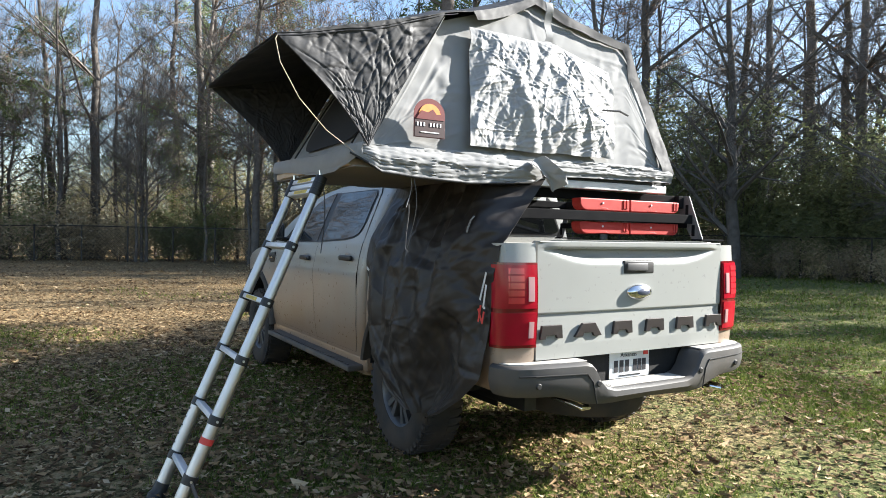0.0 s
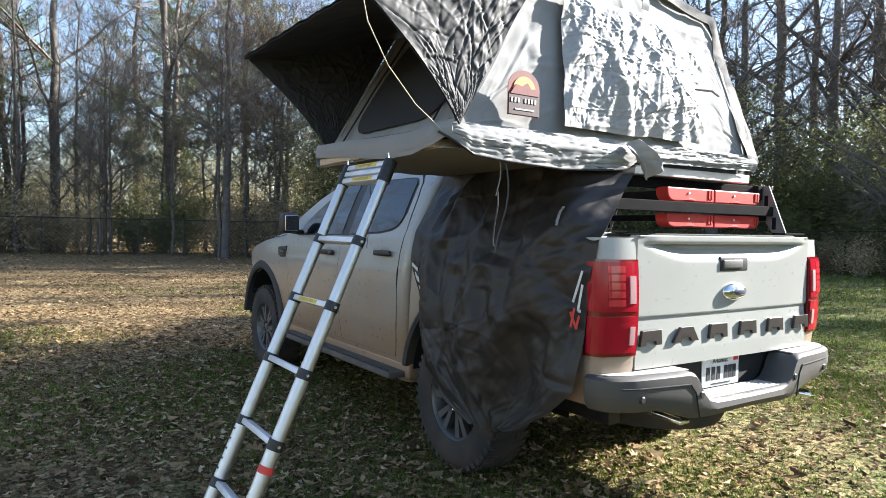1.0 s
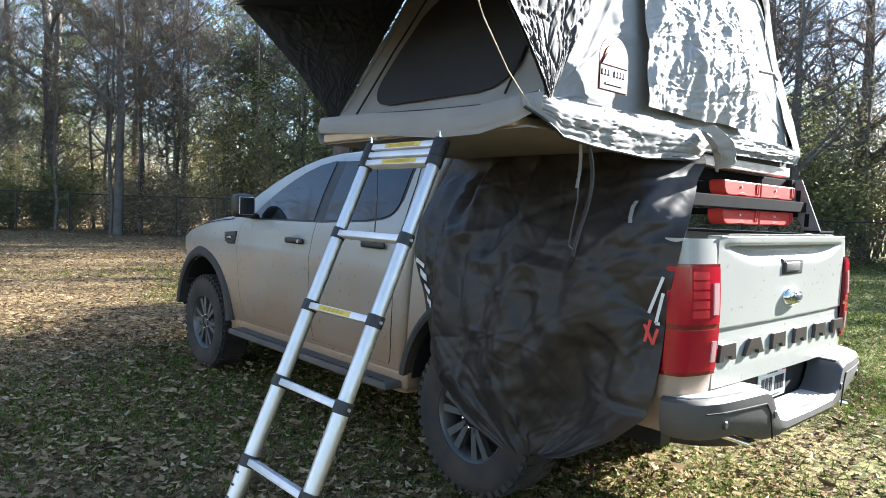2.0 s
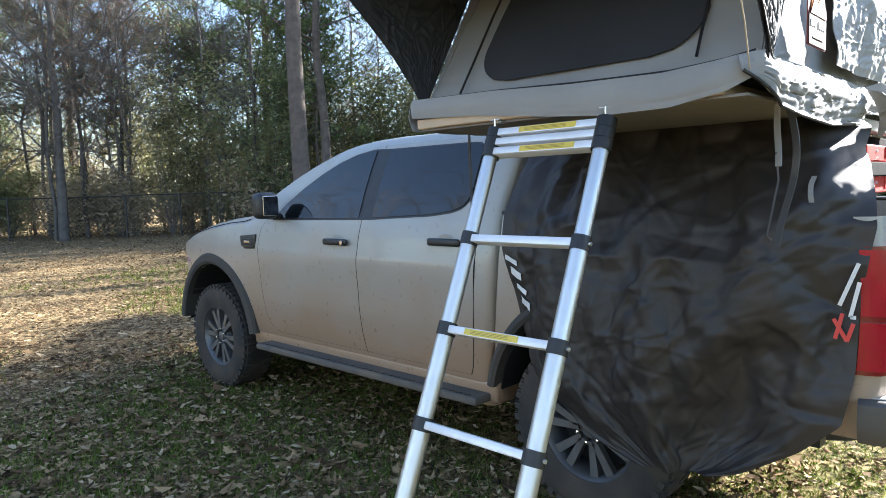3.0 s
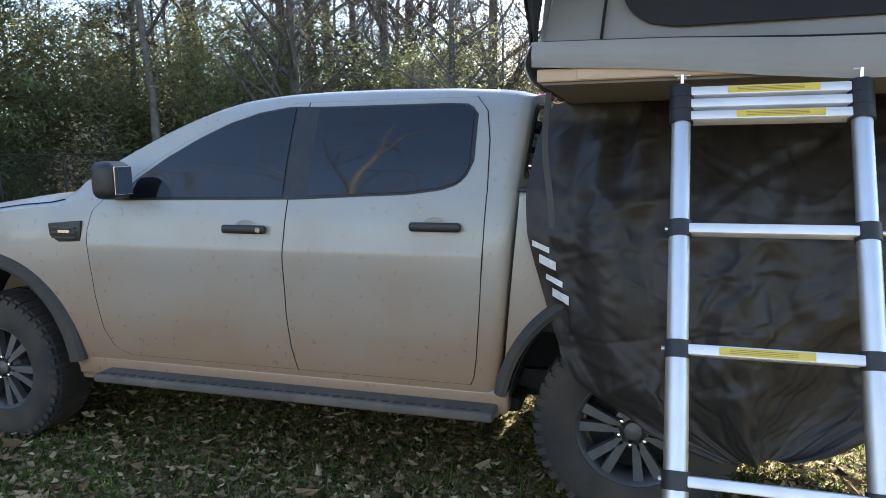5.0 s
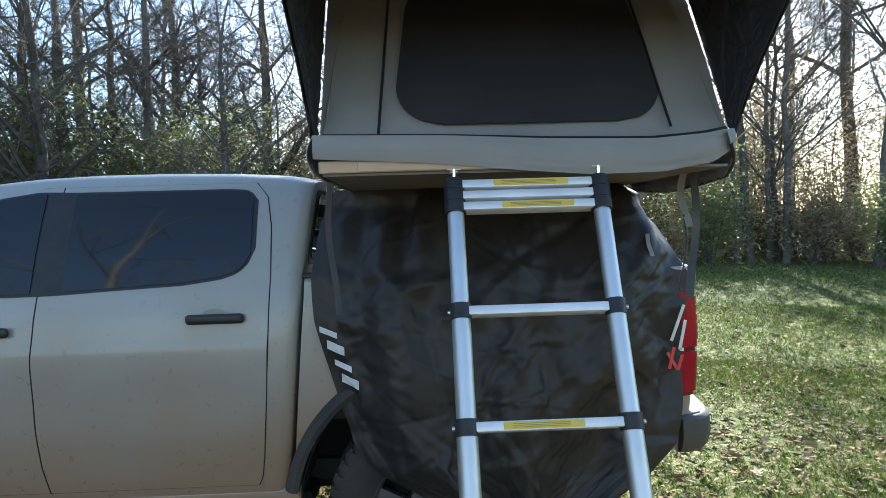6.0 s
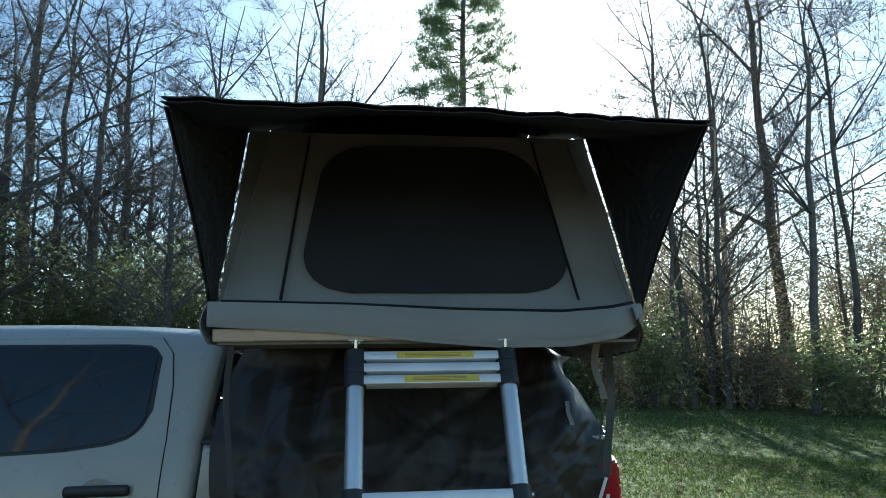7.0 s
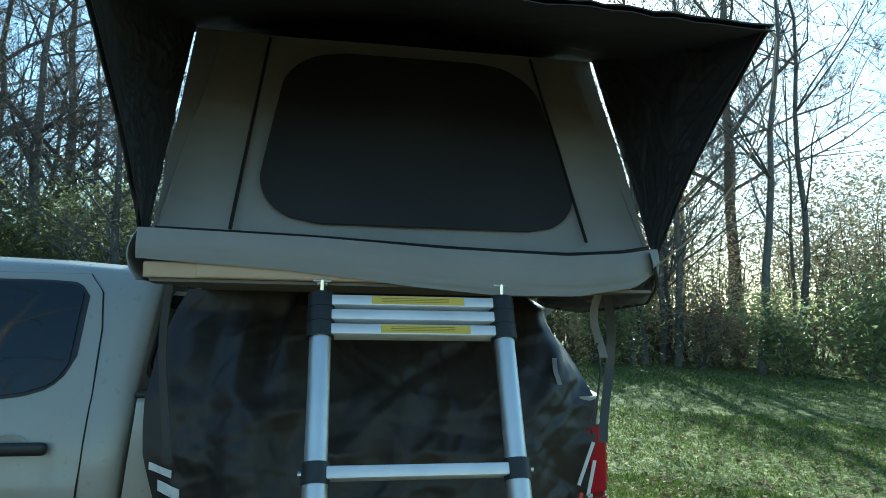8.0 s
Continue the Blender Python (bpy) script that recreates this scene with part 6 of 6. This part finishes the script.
for kind, x, y, s in ((2, 19.4, 18.2, 1.1), (1, 16.4, 17.4, 1.15), (3, 21.2, 19.2, 1.5), (3, 17.9, 19.6, 1.45)):
    plant(trees[kind], x, y, s, 70 * x)
for k in range(11):
    x, y = place(r.uniform(0.12, 0.5), r.random() * 9 + 0.5, 1.2)
    plant(young[k % 2], x, y, r.uniform(0.75, 1.2), r.uniform(0, 360))
for k in range(20):
    x, y = place(0.42 + 0.2 * ((k * 0.618034) % 1.0), 0.3 + r.random() * 3.2, 0.7)
    plant(shrubs[3] if k % 3 else shrubs[5], x, y, r.uniform(0.7, 1.0), r.uniform(0, 360))
for k in range(14):
    x, y = place(0.4 + 0.22 * ((k * 0.618034) % 1.0), 0.5 + r.random() * 7, 1.0)
    plant((young[0], trees[3], young[1], trees[4])[k % 4], x, y, r.uniform(0.8, 1.15), r.uniform(0, 360))
# undergrowth in three belts
for k in range(360):
    f = (k * 0.618034) % 1.0
    belt = k % 3
    x, y = place(f, (1.0, 4.0, 8.5)[belt] + r.random() * 3, 0.8)
    if f < 0.5 and belt and k % 5 < 2:
        continue
    pick = r.random()
    if belt == 0:
        proto = shrubs[2] if pick < (0.7 if f < 0.55 else 0.3) else r.choice(shrubs[:2])
        s = r.uniform(0.7, 1.15)
    elif f < 0.5:
        proto = shrubs[4] if pick < 0.55 else (shrubs[5] if pick < 0.85 else r.choice((shrubs[3], shrubs[0])))
        s = r.uniform(0.45, 0.78)
    elif f < 0.74:
        proto = shrubs[4] if pick < 0.12 else r.choice((shrubs[3], shrubs[5], shrubs[3]))
        s = r.uniform(0.65, 0.95)
    else:
        proto = shrubs[2] if pick < 0.65 else r.choice((shrubs[0], shrubs[1]))
        s = r.uniform(0.45, 0.75) if belt else r.uniform(0.5, 0.85)
    plant(proto, x, y, s, r.uniform(0, 360))
for k in range(76):
    x, y = place(r.uniform(0.74, 1.0), 3 + r.random() * 12, 1.5)
    plant(shrubs[4], x, y, r.uniform(0.7, 1.2), r.uniform(0, 360))
for k in range(18):
    x, y = place(0.6 + 0.13 * ((k * 0.618034) % 1.0), 0.4 + r.random() * 2.6, 0.6)
    plant(shrubs[3] if k % 4 else shrubs[0], x, y, r.uniform(0.7, 1.0), r.uniform(0, 360))
for k in range(16):
    x, y = place(0.58 + 0.17 * ((k * 0.618034) % 1.0), r.random() * 1.2 - 0.9, 0.4)
    plant(shrubs[2], x, y, r.uniform(0.35, 0.6), r.uniform(0, 360))
for k in range(54):
    x, y = place(0.7 + 0.24 * ((k * 0.618034) % 1.0), 5 + r.random() * 12, 1.5)
    plant(shrubs[4], x, y, r.uniform(0.9, 1.45), r.uniform(0, 360))
for k in range(12):
    x, y = place(0.72 + 0.2 * ((k * 0.618034) % 1.0), 2 + r.random() * 8, 1.5)
    if not blocks_sun(x, y, 2.5):
        plant(trees[4 if k % 2 else 3], x, y, r.uniform(0.8, 1.1), r.uniform(0, 360))
# a deep olive and brown middle storey closes the northern woods
for k in range(80):
    x, y = place((k * 0.618034) % 0.44, 13 + r.random() * 12, 1.5)
    plant(shrubs[5] if k % 3 else shrubs[4], x, y, r.uniform(0.7, 1.0), r.uniform(0, 360))
# slim trunks along the northern border
for k in range(46):
    x, y = place(r.uniform(0.0, 0.52), r.random() * 7 - 0.3, 0.8)
    plant(trees[3] if k % 2 else trees[4], x, y, r.uniform(0.6, 1.05), r.uniform(0, 360))
# the far side of the clearing, behind the eye
for k in range(24):
    x, y = -17 - r.random() * 12, -22 + k * 2.3 + r.uniform(-1, 1)
    plant(shrubs[5] if k % 3 == 1 else r.choice(trees), x, y, r.uniform(0.9, 1.3), r.uniform(0, 360))

for x, y, s, turn in ((25.5, 12.5, 1.25, 40), (28.5, 8.2, 1.3, 200), (24.0, 17.0, 1.2, 300), (31.0, 13.0, 1.5, 120)):
    plant(oak, x, y, s, turn)
for x, y, s, turn in ((22.5, -7.5, 1.3, 20), (20.5, -8.8, 1.2, 140), (24.5, -5.5, 1.3, 260), (19.0, -11.0, 1.2, 80), (26.5, -9.0, 1.5, 330)):
    plant(shrubs[4], x, y, s, turn)


# ---- chain-link fence along the border ----
M_fence = material("dark_fence_steel", (0.05, 0.05, 0.05), 0.6, 0.6, second=(0.08, 0.07, 0.06), scale=9)
fence = thing("chain_link_fence", "dark chain-link fence before the woods", "fence")
H = 1.55
line = []
for k in range(61):
    f = k / 60 * 0.8
    x, y = edge(f)
    line.append(Vector((x, y, ground_z(x, y))))
for p in line[::2]:
    part("post", tubed([p - Vector((0, 0, 0.2)), p + Vector((0, 0, H + 0.05))], 0.032, 8), M_fence, fence, smooth=True)
part("top_rail", tubed([p + Vector((0, 0, H)) for p in line], 0.022, 6), M_fence, fence)
wires = bmesh.new()
for a, b in zip(line, line[1:]):
    n = max(1, int((b - a).length / 0.16))
    for i in range(n):
        for d in (1, -1):
            p = a.lerp(b, i / n)
            q = a.lerp(b, (i + d * H / 0.16 * 0.9) / n) if n else b
            c = [p + Vector((0, 0, 0.02)), q + Vector((0, 0, H))]
            s = Vector((0, 0, 0.006))
            wires.faces.new([wires.verts.new(c[0] - s), wires.verts.new(c[0] + s), wires.verts.new(c[1] + s), wires.verts.new(c[1] - s)])
part("wire_mesh", wires, M_fence, fence)["kind"] = "stuff"


# ---- fallen leaves and grass ----
def scattered(name, stops, pass_through, rough):
    """A material whose colour differs from leaf to leaf and blade to blade."""
    m = material(name, stops[1][1], rough, transmit=pass_through, spec=0.05)
    n, l = m.node_tree.nodes, m.node_tree.links
    geo = n.new("ShaderNodeNewGeometry")
    ramp = n.new("ShaderNodeValToRGB")
    while len(ramp.color_ramp.elements) < len(stops):
        ramp.color_ramp.elements.new(0.5)
    for e, (p, c) in zip(ramp.color_ramp.elements, stops):
        e.position, e.color = p, (*c, 1)
    l.new(geo.outputs["Random Per Island"], ramp.inputs["Fac"])
    for node in n:
        if node.type == "BSDF_PRINCIPLED":
            l.new(ramp.outputs["Color"], node.inputs["Base Color"])
        elif node.type == "BSDF_TRANSLUCENT":
            l.new(ramp.outputs["Color"], node.inputs["Color"])
    return m


M_leaf = scattered("fallen_leaves", [(0.0, (0.06, 0.04, 0.025)), (0.3, (0.16, 0.1, 0.052)), (0.6, (0.27, 0.185, 0.1)), (0.88, (0.4, 0.29, 0.16)), (1.0, (0.54, 0.42, 0.27))], 0.15, 0.8)
M_blade = scattered("grass_blades", [(0.0, (0.05, 0.08, 0.015)), (0.4, (0.12, 0.17, 0.028)), (0.75, (0.19, 0.24, 0.045)), (1.0, (0.32, 0.32, 0.1))], 0.25, 0.75)
LOBES = [(0.0, 0.0), (0.18, 0.16), (0.1, 0.3), (0.34, 0.42), (0.14, 0.55), (0.26, 0.76), (0.06, 0.82), (0.0, 1.0)]
q = random.Random(5)


def litter(count, size, near, far, seed, plain=9):
    """Curled oak-like leaves, thinning out with distance from the truck's left side."""
    verts, faces = [], []
    rr = random.Random(seed)
    for k in range(count):
        d = math.sqrt(near ** 2 + (far ** 2 - near ** 2) * rr.random())
        a = rr.uniform(0, 2 * math.pi)
        x, y = -1.2 + d * math.cos(a), 0.8 + d * math.sin(a)
        if (y - x) < 0.5 and rr.random() < (0.5 if y - x > -3 else 0.68):
            continue
        s = size * rr.uniform(0.45, 1.4)
        turn = rr.uniform(0, 2 * math.pi)
        tilt, curl = rr.uniform(-0.9, 0.9), rr.uniform(-0.6, 1.0)
        z = ground_z(x, y) + 0.01 + rr.random() ** 2 * 0.05
        c, sn = math.cos(turn), math.sin(turn)
        base = len(verts)
        pts = LOBES + [(-w, h) for w, h in LOBES[-2:0:-1]]
        if d > plain:
            pts = [(0, 0), (0.24, 0.55), (0, 1), (-0.24, 0.45)] if plain or k % 2 else [(0, 0), (0.2, 0.3), (0.12, 0.45), (0.26, 0.66), (0.05, 1.0), (-0.1, 0.7), (-0.28, 0.55), (-0.12, 0.3)]
        for w, h in pts:
            lx, ly = w * s, (h - 0.5) * s
            lz = abs(lx) * curl + lx * tilt * 0.5 + (h - 0.5) ** 2 * s * 0.7 + ly * tilt * 0.3
            verts.append((x + lx * c - ly * sn, y + lx * sn + ly * c, z + lz))
        n = len(pts)
        if n in (4, 8):
            faces.append(tuple(base + i for i in range(n)))
        else:
            # halves on either side of the midrib
            faces.append(tuple(base + i for i in range(0, 8)))
            faces.append((base + 7, *[base + i for i in range(8, n)], base))
    me = bpy.data.meshes.new("leaf_litter")
    me.from_pydata(verts, [], faces)
    me.materials.append(M_leaf)
    return tagged(new("leaf_litter", me), "dry fallen oak leaves scattered on the grass", "leaves", kind="stuff")


litter(5200, 0.085, 0, 7, 1, 7)
litter(34000, 0.056, 0, 5.5, 14, 0)
litter(56000, 0.034, 0, 5, 31, 0)
litter(50000, 0.06, 5, 9.5, 21, 0)
litter(52000, 0.075, 8.8, 17, 4, 0)
litter(32000, 0.11, 16, 34, 8, 0)


def grass(count, near, far, seed, h0):
    verts, faces = [], []
    rr = random.Random(seed)
    for k in range(count):
        d = math.sqrt(near ** 2 + (far ** 2 - near ** 2) * rr.random())
        a = rr.uniform(0, 2 * math.pi)
        x, y = -1.0 + d * math.cos(a), 0.5 + d * math.sin(a)
        n = noise.noise((x * 0.35, y * 0.35, 9)) + 0.05 * (x - y) + 0.02
        if n < -0.2 + rr.uniform(-0.35, 0.3):
            continue
        z = ground_z(x, y) - 0.005
        for b in range(3):
            ta = rr.uniform(0, 2 * math.pi)
            h = h0 * rr.uniform(0.5, 1.4) * (1 + 0.03 * d)
            bx, by = x + rr.uniform(-0.02, 0.02), y + rr.uniform(-0.02, 0.02)
            lx, ly = math.cos(ta) * h * rr.uniform(0.3, 1.6), math.sin(ta) * h * rr.uniform(0.3, 1.6)
            wx, wy = -math.sin(ta) * 0.003 * (1 + 0.12 * d), math.cos(ta) * 0.003 * (1 + 0.12 * d)
            i = len(verts)
            verts += [(bx - wx, by - wy, z), (bx + wx, by + wy, z), (bx + lx, by + ly, z + h)]
            faces.append((i, i + 1, i + 2))
    me = bpy.data.meshes.new("grass")
    me.from_pydata(verts, [], faces)
    me.materials.append(M_blade)
    return tagged(new("grass", me), "short patchy green grass", "grass", kind="stuff")


grass(105000, 0, 5, 11, 0.038)
grass(80000, 4.8, 10, 14, 0.042)
grass(40000, 9.5, 17, 13, 0.05)
grass(24000, 16, 30, 12, 0.06)
